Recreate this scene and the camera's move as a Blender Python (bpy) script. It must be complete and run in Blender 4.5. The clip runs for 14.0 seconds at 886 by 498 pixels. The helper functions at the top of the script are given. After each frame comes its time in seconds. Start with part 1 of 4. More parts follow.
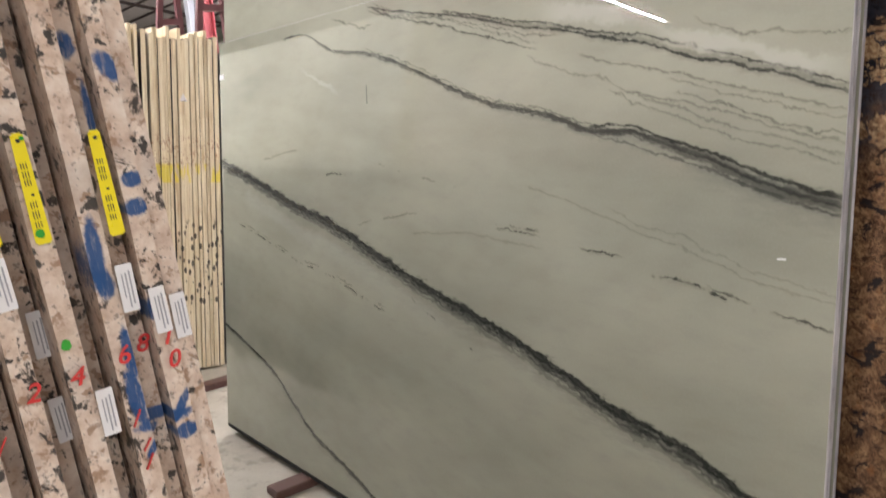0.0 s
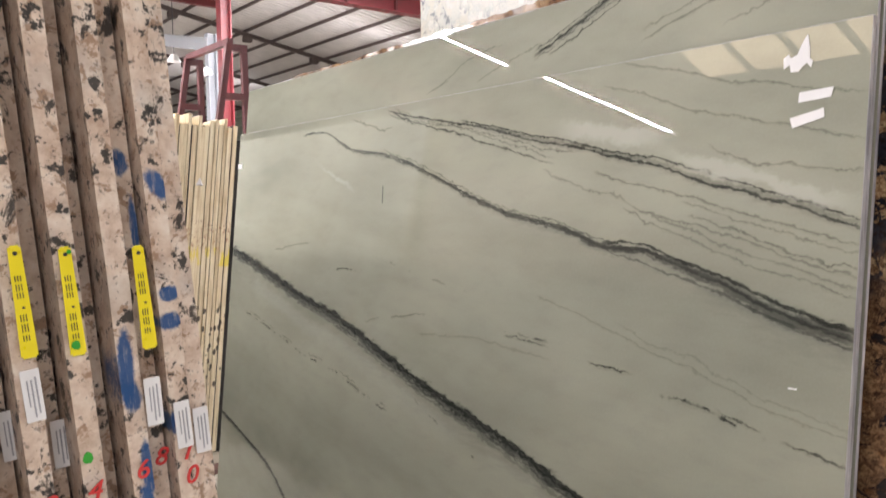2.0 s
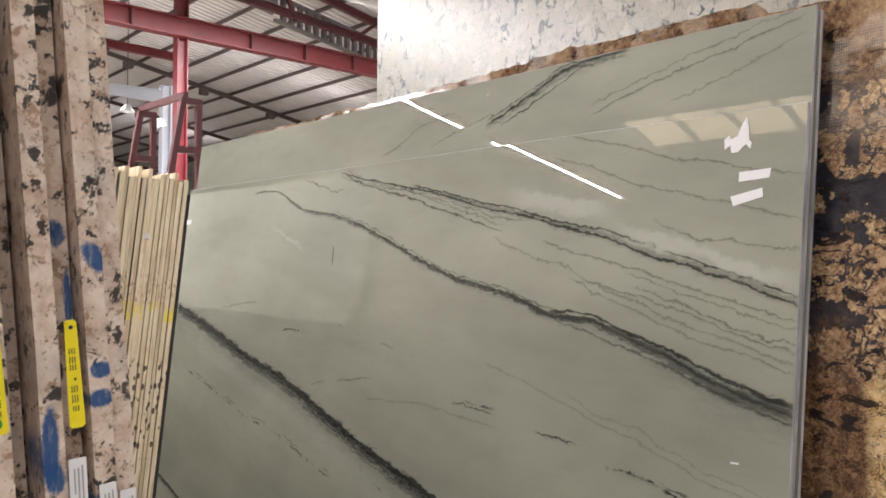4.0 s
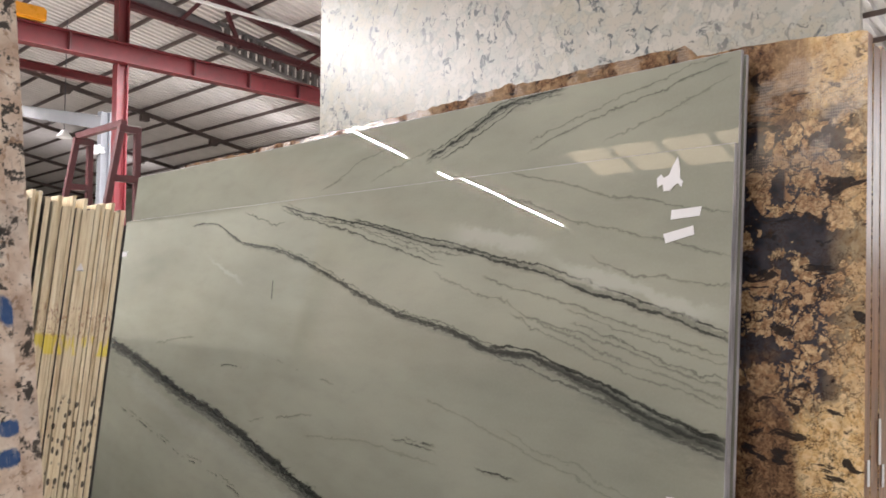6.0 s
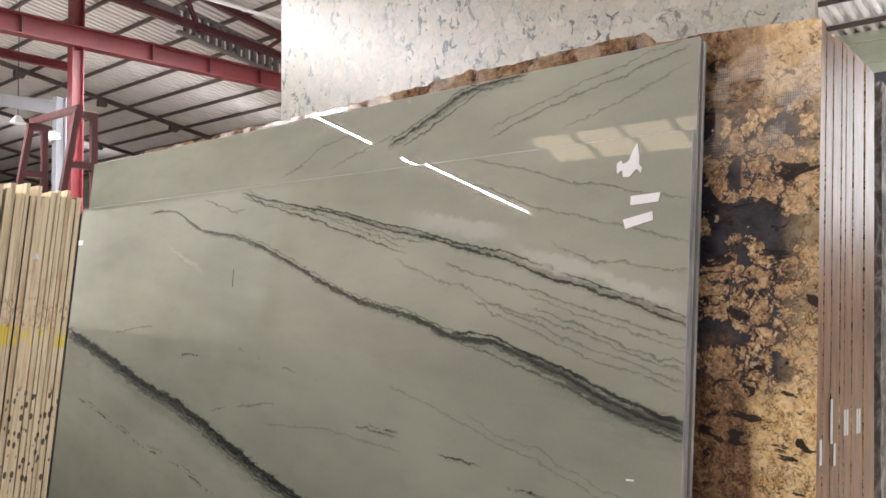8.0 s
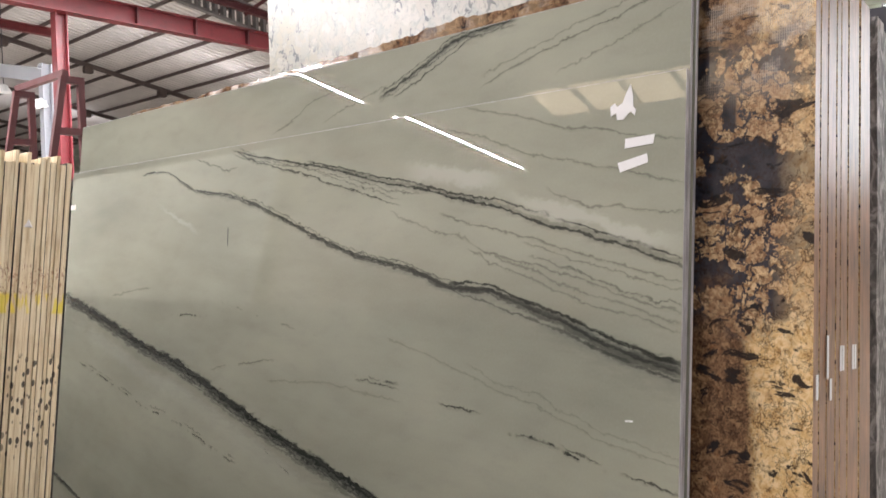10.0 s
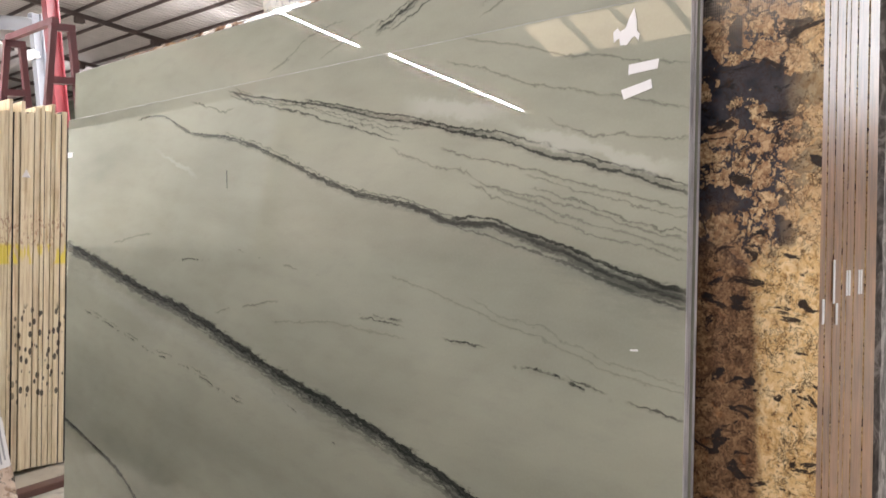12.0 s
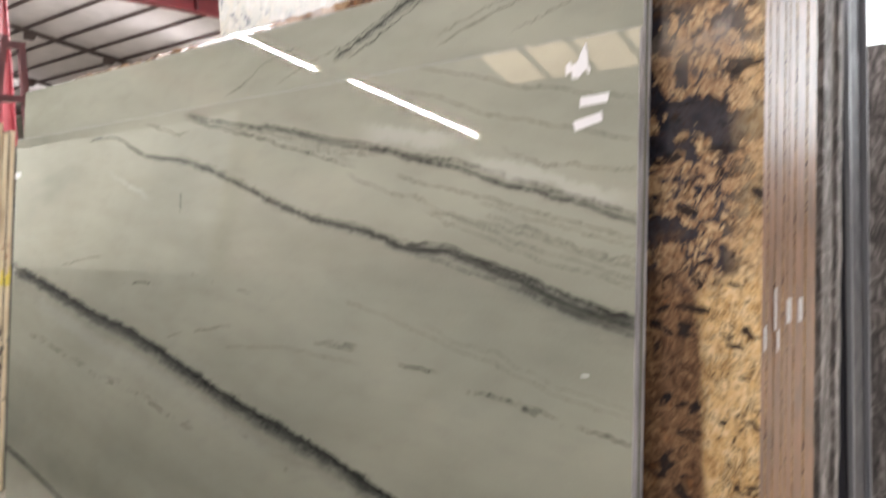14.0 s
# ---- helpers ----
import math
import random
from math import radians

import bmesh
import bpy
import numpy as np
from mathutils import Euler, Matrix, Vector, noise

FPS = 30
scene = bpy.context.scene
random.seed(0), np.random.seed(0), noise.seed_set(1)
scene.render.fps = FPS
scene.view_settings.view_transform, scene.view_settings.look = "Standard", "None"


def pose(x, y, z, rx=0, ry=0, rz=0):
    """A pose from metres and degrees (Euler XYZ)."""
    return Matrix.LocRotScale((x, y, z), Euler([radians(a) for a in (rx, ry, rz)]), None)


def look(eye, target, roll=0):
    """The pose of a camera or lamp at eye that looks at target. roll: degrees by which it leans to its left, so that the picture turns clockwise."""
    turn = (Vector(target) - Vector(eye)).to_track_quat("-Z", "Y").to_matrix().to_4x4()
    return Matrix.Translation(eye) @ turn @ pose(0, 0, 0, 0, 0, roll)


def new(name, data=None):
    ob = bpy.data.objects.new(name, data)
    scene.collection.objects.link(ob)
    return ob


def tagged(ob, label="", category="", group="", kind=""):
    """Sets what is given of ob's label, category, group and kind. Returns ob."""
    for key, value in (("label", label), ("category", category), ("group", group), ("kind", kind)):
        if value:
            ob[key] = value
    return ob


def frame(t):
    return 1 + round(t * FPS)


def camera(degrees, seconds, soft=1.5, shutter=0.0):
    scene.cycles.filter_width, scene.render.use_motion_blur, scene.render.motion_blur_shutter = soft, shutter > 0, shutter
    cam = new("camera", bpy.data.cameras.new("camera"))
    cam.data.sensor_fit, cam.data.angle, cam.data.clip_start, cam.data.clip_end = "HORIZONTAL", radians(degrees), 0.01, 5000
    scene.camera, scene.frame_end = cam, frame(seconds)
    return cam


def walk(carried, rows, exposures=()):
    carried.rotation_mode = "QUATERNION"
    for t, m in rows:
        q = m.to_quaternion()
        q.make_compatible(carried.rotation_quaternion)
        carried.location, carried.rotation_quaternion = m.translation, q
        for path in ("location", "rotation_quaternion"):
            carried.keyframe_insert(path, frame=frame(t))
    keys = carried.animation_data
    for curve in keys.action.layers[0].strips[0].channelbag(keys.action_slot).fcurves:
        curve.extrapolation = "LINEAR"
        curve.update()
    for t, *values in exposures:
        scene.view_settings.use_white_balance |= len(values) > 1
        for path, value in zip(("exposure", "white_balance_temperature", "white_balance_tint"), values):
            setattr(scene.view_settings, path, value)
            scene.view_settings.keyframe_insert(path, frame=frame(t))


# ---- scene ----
cam = camera(59.22, 14.0, soft=1.6, shutter=0.8)
PATH = [
    (0, (3.7115, -1.4348, 1.6254), (2.1644, -0.2159, 1.2781), -4.41),
    (0.5, (3.7082, -1.4418, 1.6379), (2.1472, -0.2226, 1.3606), -3.55),
    (1, (3.7048, -1.449, 1.6516), (2.1361, -0.2284, 1.4297), -2.77),
    (1.5, (3.6999, -1.4545, 1.6588), (2.1318, -0.2251, 1.4866), -1.89),
    (2, (3.7017, -1.4616, 1.6674), (2.1394, -0.2184, 1.5506), -1.03),
    (2.5, (3.7007, -1.4653, 1.6757), (2.1511, -0.2024, 1.6159), -0.45),
    (3, (3.7016, -1.4601, 1.6805), (2.1751, -0.1681, 1.6606), 0.04),
    (5.5, (3.7121, -1.447, 1.7072), (2.2937, -0.0393, 1.7884), 0.23),
    (6, (3.7146, -1.4385, 1.712), (2.3263, -0.0023, 1.8123), 0.2),
    (6.5, (3.7136, -1.4364, 1.7127), (2.3481, 0.0214, 1.8139), 0.32),
    (7, (3.7142, -1.4338, 1.7131), (2.3664, 0.0412, 1.8038), 0.3),
    (7.5, (3.7173, -1.4311, 1.716), (2.3844, 0.0579, 1.7952), 0.03),
    (8, (3.7179, -1.4292, 1.7123), (2.3941, 0.0685, 1.7782), -0.22),
    (10.5, (3.7127, -1.4201, 1.6824), (2.3923, 0.0803, 1.6089), -2.41),
    (11, (3.7117, -1.4172, 1.6768), (2.3878, 0.078, 1.5681), -2.93),
    (11.5, (3.7068, -1.4196, 1.6701), (2.3862, 0.0756, 1.5266), -2.97),
    (12, (3.7003, -1.4116, 1.6573), (2.3798, 0.0803, 1.4833), -3.11),
    (12.5, (3.6966, -1.4089, 1.6497), (2.3738, 0.0782, 1.4526), -3.35),
    (13, (3.6932, -1.4053, 1.6413), (2.373, 0.0812, 1.4239), -3.67),
    (13.5, (3.6942, -1.4097, 1.6332), (2.3888, 0.0884, 1.4061), -3.67),
    (14, (3.714, -1.4251, 1.6646), (2.4804, 0.1447, 1.5459), -2.4),
]
walk(cam, [(t, look(eye, target, roll)) for t, eye, target, roll in PATH],
     [(0.0, 0.66), (2.0, 0.62), (3.0, 0.5), (5.5, 0.29), (8.0, 0.31), (10.5, 0.46), (14.0, 0.58)])

# ---- light ----
world = bpy.data.worlds.new("world")
scene.world = world
world.use_nodes = True
wn, wl = world.node_tree.nodes, world.node_tree.links
sky = wn.new("ShaderNodeTexSky")
sky.sky_type, sky.sun_disc = "NISHITA", False
sky.sun_elevation, sky.sun_rotation = radians(50), radians(200)
wl.new(sky.outputs[0], wn["Background"].inputs[0])
wn["Background"].inputs[1].default_value = 0.12

LEAN = -6.1                      # the rack's slabs lean back by this
RACK = pose(0, 0, 0.14, LEAN)    # x along the rack, y into it, z up the slabs
NEAR = pose(0, -1.2105, 0, 4.6)  # the stack across the aisle leans the other way


def lamp(name, m, sx, sy, watts, colour=(1, 1, 1)):
    data = bpy.data.lights.new(name, "AREA")
    data.shape, data.size, data.size_y, data.energy, data.color = "RECTANGLE", sx, sy, watts, colour
    ob = new(name, data)
    ob.matrix_world = m
    return ob


# ---- node helpers ----
class Mat:
    """A node material with short-hands for the nodes that the surfaces use."""

    def __init__(self, name, rough=0.5, metal=0.0, spec=0.5):
        self.mat = bpy.data.materials.new(name)
        self.mat.use_nodes = True
        self.n, self.l = self.mat.node_tree.nodes, self.mat.node_tree.links
        self.bsdf = self.n["Principled BSDF"]
        self.set("Roughness", rough), self.set("Metallic", metal), self.set("Specular IOR Level", spec)
        self.pos = self.n.new("ShaderNodeTexCoord").outputs["Object"]

    def set(self, socket, value):
        if isinstance(value, bpy.types.NodeSocket):
            self.l.new(value, self.bsdf.inputs[socket])
        elif socket == "Base Color":
            self.bsdf.inputs[socket].default_value = (*value, 1)
        else:
            self.bsdf.inputs[socket].default_value = value
        return self

    def put(self, node, **inputs):
        for key, v in inputs.items():
            sock = node.inputs[int(key[1:])] if key[0] == "i" and key[1:].isdigit() else node.inputs[key]
            if isinstance(v, bpy.types.NodeSocket):
                self.l.new(v, sock)
            else:
                sock.default_value = v
        return node

    def math(self, op, a, b=0.0, c=0.0, clamp=False):
        node = self.n.new("ShaderNodeMath")
        node.operation, node.use_clamp = op, clamp
        return self.put(node, i0=a, i1=b, i2=c).outputs[0]

    def scaled(self, sx=1, sy=1, sz=1, move=(0, 0, 0), src=None, turn=(0, 0, 0)):
        node = self.n.new("ShaderNodeMapping")
        self.put(node, Vector=src or self.pos, Scale=(sx, sy, sz), Location=move, Rotation=turn)
        return node.outputs[0]

    def noise(self, scale, detail=4.0, rough=0.55, vec=None, distort=0.0, colour=False):
        node = self.n.new("ShaderNodeTexNoise")
        self.put(node, Vector=vec or self.pos, Scale=scale, Detail=detail, Roughness=rough, Distortion=distort)
        return node.outputs["Color" if colour else "Fac"]

    def cells(self, scale, vec=None, feature="F1", colour=False, rand=1.0):
        node = self.n.new("ShaderNodeTexVoronoi")
        node.feature = feature
        self.put(node, Vector=vec or self.pos, Scale=scale, Randomness=rand)
        return node.outputs["Color" if colour else "Distance"]

    def step(self, v, lo, hi, to0=0.0, to1=1.0):
        node = self.n.new("ShaderNodeMapRange")
        node.interpolation_type = "SMOOTHSTEP"
        return self.put(node, Value=v, i1=lo, i2=hi, i3=to0, i4=to1).outputs[0]

    def ramp(self, v, *stops):
        node = self.n.new("ShaderNodeValToRGB")
        e = node.color_ramp.elements
        for k, (at, col) in enumerate(stops):
            el = e[k] if k < 2 else e.new(at)
            el.position, el.color = at, (*col, 1)
        self.l.new(v, node.inputs[0])
        return node.outputs[0]

    def mix(self, f, a, b, mode="MIX"):
        node = self.n.new("ShaderNodeMix")
        node.data_type, node.blend_type = "RGBA", mode
        a, b = ((*v, 1) if isinstance(v, tuple) and len(v) == 3 else v for v in (a, b))
        return self.put(node, i0=f, i6=a, i7=b).outputs[2]

    def xyz(self, vec=None):
        node = self.n.new("ShaderNodeSeparateXYZ")
        self.l.new(vec or self.pos, node.inputs[0])
        return node.outputs

    def curve(self, v, pts, lo, hi):
        """A smooth function of v through the points, read between lo and hi of the outcome."""
        node = self.n.new("ShaderNodeFloatCurve")
        c = node.mapping.curves[0]
        xs = [p[0] for p in pts]
        x0, x1 = xs[0], xs[-1]
        pairs = [((x - x0) / (x1 - x0), (y - lo) / (hi - lo)) for x, y in pts]
        for k, (a, b) in enumerate(pairs):
            if k == 0:
                c.points[0].location = (a, b)
            elif k == len(pairs) - 1:
                c.points[len(c.points) - 1].location = (a, b)
            else:
                c.points.new(a, b)
        node.mapping.use_clip = False
        node.mapping.update()
        t = self.math("MULTIPLY_ADD", v, 1 / (x1 - x0), -x0 / (x1 - x0))
        self.put(node, Value=t, Factor=1.0)
        return self.math("MULTIPLY_ADD", node.outputs[0], hi - lo, lo)

    def bump(self, v, strength=0.3, dist=0.01):
        node = self.n.new("ShaderNodeBump")
        self.put(node, Height=v, Strength=strength, Distance=dist)
        self.l.new(node.outputs[0], self.bsdf.inputs["Normal"])
        return self


def grey_quartzite(name, veins, cloud_seed, pale=()):
    """Polished grey-green quartzite. veins: (points, half width, darkness, wobble)."""
    m = Mat(name, rough=0.035, spec=0.5)
    x, _, z = m.xyz()
    tilt = m.scaled(1, 1, 2.6, (cloud_seed, 0, 0), turn=(0, radians(-22), 0))
    big, fine = m.noise(1.1, 4, 0.55, tilt), m.noise(9, 5, 0.6, tilt)
    col = m.ramp(big, (0.28, (0.252, 0.26, 0.213)), (0.5, (0.328, 0.338, 0.276)), (0.75, (0.4, 0.41, 0.336)))
    col = m.mix(m.step(fine, 0.45, 0.75, 0, 0.16), col, (0.2, 0.2, 0.185))
    grain = m.noise(140, 3, 0.6)
    col = m.mix(m.step(grain, 0.35, 0.8, 0, 0.1), col, (0.45, 0.46, 0.42))

    def wobbles(scale, detail, rough, vec):
        node = m.n.new("ShaderNodeSeparateColor")
        m.l.new(m.noise(scale, detail, rough, vec, 0.0, True), node.inputs[0])
        return [m.math("SUBTRACT", c, 0.5) for c in node.outputs]

    wide = m.math("SUBTRACT", m.noise(3.2, 3, 0.5, m.scaled(1, 1, 1, (7, 0, 3))), 0.5)
    kinks = wobbles(16, 5, 0.65, m.scaled(1, 1, 1.4, (3, 0, 1)))
    jags = wobbles(48, 5, 0.72, m.scaled(1, 1, 1.2, (1, 0, 8)))
    kink = m.math("SUBTRACT", m.noise(16, 5, 0.65, m.scaled(1, 1, 1.4, (3, 0, 1))), 0.5)
    fray = m.noise(30, 4, 0.7, m.scaled(0.35, 1, 1.6, (cloud_seed, 0, 5), turn=(0, radians(-18), 0)))
    for num, (pts, half, dark, wob) in enumerate(veins):
        zs = [p[1] for p in pts]
        h0, h1 = half if isinstance(half, tuple) else (half, half)
        line = m.curve(x, pts, min(zs) - 0.1, max(zs) + 0.1)
        off = m.math("SUBTRACT", z, line)
        off = m.math("MULTIPLY_ADD", wide, wob * 0.45, off)
        off = m.math("MULTIPLY_ADD", kinks[num // 3 % 3], wob * 0.75, off)
        off = m.math("MULTIPLY_ADD", jags[num % 3], 0.021 + 0.3 * h1, off)
        wid = m.math("MULTIPLY", m.step(x, pts[0][0], pts[-1][0], h0, h1), m.step(fray, 0.3, 0.7, 0.6, 1.45))
        d = m.math("DIVIDE", m.math("ABSOLUTE", off), wid)
        low = m.math("DIVIDE", m.math("ABSOLUTE", m.math("ADD", off, m.math("MULTIPLY", wid, 0.8))), wid)
        inside = m.math("MULTIPLY", m.step(x, pts[0][0] - 0.012, pts[0][0] + 0.03), m.step(x, pts[-1][0] + 0.03, pts[-1][0] - 0.03))
        if wob == 0.032:  # a broken line of short dashes
            inside = m.math("MULTIPLY", inside, m.step(m.noise(9, 3, 0.6, m.scaled(1, 1, 0.3, (0.4, 0, h0 * 900))), 0.47, 0.55))
        fibre = m.n.new("ShaderNodeCombineXYZ")
        m.put(fibre, X=m.math("MULTIPLY", x, 4.5), Y=h0 * 900, Z=m.math("DIVIDE", off, (h0 + h1) * 0.6))
        strand = m.noise(3.0, 6, 0.72, fibre.outputs[0])
        halo = m.math("MULTIPLY", m.step(low, 2.9, 0.3), inside)
        halo = m.math("MULTIPLY", halo, m.step(strand, 0.3, 0.7, 0.5, 1.0))
        col = m.mix(m.math("MULTIPLY", halo, dark * 0.5), col, (0.15, 0.155, 0.14))
        core = m.math("MULTIPLY", m.step(d, 1.08, 0.6), inside)
        core = m.math("MULTIPLY", core, m.step(strand, 0.36, 0.5, 0.55 if h1 > 0.0075 else 0.35, 1.0))
        col = m.mix(m.math("MULTIPLY", core, dark), col, (0.02, 0.024, 0.021))
    for pts, half, force in pale:
        zs = [p[1] for p in pts]
        off = m.math("SUBTRACT", z, m.curve(x, pts, min(zs) - 0.1, max(zs) + 0.1))
        off = m.math("MULTIPLY_ADD", kink, 0.07, off)
        inside = m.math("MULTIPLY", m.step(x, pts[0][0] - 0.05, pts[0][0] + 0.1), m.step(x, pts[-1][0] + 0.05, pts[-1][0] - 0.1))
        band = m.math("MULTIPLY", m.step(m.math("ABSOLUTE", off), half, half * 0.2), inside)
        col = m.mix(m.math("MULTIPLY", band, force), col, (0.44, 0.45, 0.4))
    m.set("Base Color", col)
    m.set("Roughness", 0.0)
    return m.mat


MAIN = [(-0.003, 1.323), (0.242, 1.271), (0.532, 1.204), (0.747, 1.147), (1.006, 1.094), (1.201, 1.046), (1.414, 0.979), (1.637, 0.916), (1.81, 0.876), (1.968, 0.839), (2.113, 0.802), (2.246, 0.759), (2.521, 0.678), (2.687, 0.646), (2.821, 0.594), (3.01, 0.53)]
FOOT = [(-0.009, 0.517), (0.265, 0.451), (0.529, 0.375), (0.714, 0.275), (0.91, 0.177), (1.133, 0.124), (1.335, 0.065), (1.5, 0.0)]
SECOND = [(0.659, 1.843), (0.831, 1.841), (0.946, 1.804), (1.068, 1.757), (1.292, 1.725), (1.43, 1.689), (1.559, 1.648), (1.68, 1.604), (1.794, 1.562), (1.901, 1.527), (2.026, 1.497), (2.143, 1.476), (2.231, 1.456), (2.315, 1.427), (2.374, 1.414), (2.469, 1.411), (2.558, 1.387), (2.643, 1.36), (2.722, 1.336), (2.797, 1.309), (2.869, 1.283), (2.936, 1.265), (3.007, 1.247)]
SECOND_UP = [(2.345, 1.423), (2.413, 1.429), (2.487, 1.422), (2.558, 1.399), (2.642, 1.372), (2.722, 1.352), (2.797, 1.326), (2.868, 1.299), (2.936, 1.28), (3.006, 1.264)]
SECOND_LOW = [(2.315, 1.424), (2.394, 1.398), (2.488, 1.374), (2.576, 1.349), (2.675, 1.327), (2.768, 1.298), (2.855, 1.268), (2.937, 1.243), (3.007, 1.226)]
THIRD = [(1.306, 1.887), (1.426, 1.854), (1.616, 1.818), (1.789, 1.785), (1.947, 1.748), (2.092, 1.711), (2.226, 1.689), (2.35, 1.657), (2.464, 1.633), (2.571, 1.6), (2.646, 1.573), (2.718, 1.558), (2.793, 1.537), (2.864, 1.517), (2.932, 1.495), (3.002, 1.474)]
THIRD_UP = [(1.732, 1.805), (1.895, 1.772), (2.045, 1.735), (2.182, 1.712), (2.349, 1.669), (2.536, 1.633), (2.638, 1.602), (2.778, 1.559), (2.918, 1.517), (3.002, 1.489)]
BRANCH = [(1.341, 1.877), (1.426, 1.838), (1.555, 1.805), (1.733, 1.76), (1.844, 1.728), (1.998, 1.686), (2.139, 1.65)]
FIFTH = [(2.311, 1.613), (2.465, 1.575), (2.589, 1.543), (2.703, 1.513), (2.823, 1.483), (2.919, 1.459), (3.003, 1.439)]
SIXTH = [(2.467, 1.513), (2.607, 1.474), (2.72, 1.451), (2.795, 1.43), (2.88, 1.402), (3.004, 1.374)]
SEVENTH = [(2.117, 1.628), (2.27, 1.575), (2.41, 1.542), (2.485, 1.505), (2.591, 1.467), (2.689, 1.434), (2.795, 1.404), (2.894, 1.379), (3.005, 1.348)]
DASH_A = [(2.0, 1.148), (2.077, 1.145), (2.162, 1.136)]
DASH_B = [(2.332, 1.107), (2.381, 1.1), (2.457, 1.097)]
DASH_C = [(2.556, 1.059), (2.657, 1.056), (2.713, 1.04), (2.759, 1.029), (2.815, 1.017)]
DASH_D = [(2.874, 1.019), (2.915, 1.01), (2.954, 1.002), (2.999, 0.995)]
LEFT_DOTS = [(0.193, 1.036), (0.385, 0.996), (0.612, 0.948), (0.798, 0.905), (0.97, 0.891), (1.111, 0.864), (1.279, 0.824), (1.401, 0.798)]
LOW_DOTS = [(1.578, 0.861), (1.728, 0.805), (1.893, 0.744), (2.02, 0.701), (2.092, 0.675)]
TOP_A = [(2.383, 1.896), (2.496, 1.864), (2.6, 1.84), (2.697, 1.806), (2.788, 1.795), (2.873, 1.772), (2.997, 1.748)]
TOP_B = [(2.326, 1.84), (2.461, 1.802), (2.533, 1.774), (2.635, 1.742), (2.76, 1.714), (2.847, 1.691), (2.999, 1.653)]
TOP_C = [(2.653, 1.661), (2.762, 1.615), (2.848, 1.608), (2.917, 1.594), (3.0, 1.588)]
CROSS = [(1.236, 1.1), (1.376, 1.127), (1.616, 1.161)]
CROSS2 = [(1.572, 1.087), (1.749, 1.103), (1.885, 1.111), (2.011, 1.102), (2.174, 1.089)]
DASH_E = [(0.951, 1.283), (1.176, 1.283)]
MARK = [(0.453, 1.338), (0.563, 1.354), (0.763, 1.378)]
FAINT = [(2.125, 1.262), (2.257, 1.233), (2.418, 1.188), (2.546, 1.152), (2.647, 1.133), (2.802, 1.083), (3.01, 1.052)]
FAINT2 = [(1.266, 1.342), (1.439, 1.315), (1.628, 1.282), (1.801, 1.257)]
WHITE = [(2.535, 1.65), (2.685, 1.605), (2.792, 1.582), (2.863, 1.551), (2.918, 1.535), (3.001, 1.52)]
STREAK = [(0.821, 1.699), (0.95, 1.652), (1.092, 1.598)]
SQUIG = [(1.065, 1.873), (1.18, 1.844), (1.272, 1.817), (1.325, 1.821)]
PATCH = [(2.17, 1.745), (2.235, 1.735), (2.387, 1.708), (2.53, 1.69)]
RISE_A = [(2.02, 1.984), (2.134, 2.023), (2.241, 2.073), (2.323, 2.104), (2.423, 2.115), (2.508, 2.119)]
RISE_B = [(2.081, 1.977), (2.17, 2.006), (2.265, 2.053), (2.365, 2.095)]
RISE_C = [(1.493, 1.929), (1.584, 1.957), (1.696, 2.01), (1.86, 2.036)]
RISE_D = [(2.415, 1.96), (2.578, 2.008), (2.695, 2.042), (2.803, 2.067), (2.966, 2.101)]
RISE_E = [(2.65, 1.956), (2.776, 1.994), (2.968, 2.061)]
RISE_F = [(1.763, 1.934), (1.894, 1.977), (2.041, 2.014)]


def moved(pts, dz, a=-1, b=99):
    return [(x, z + dz) for x, z in pts if a <= x <= b]


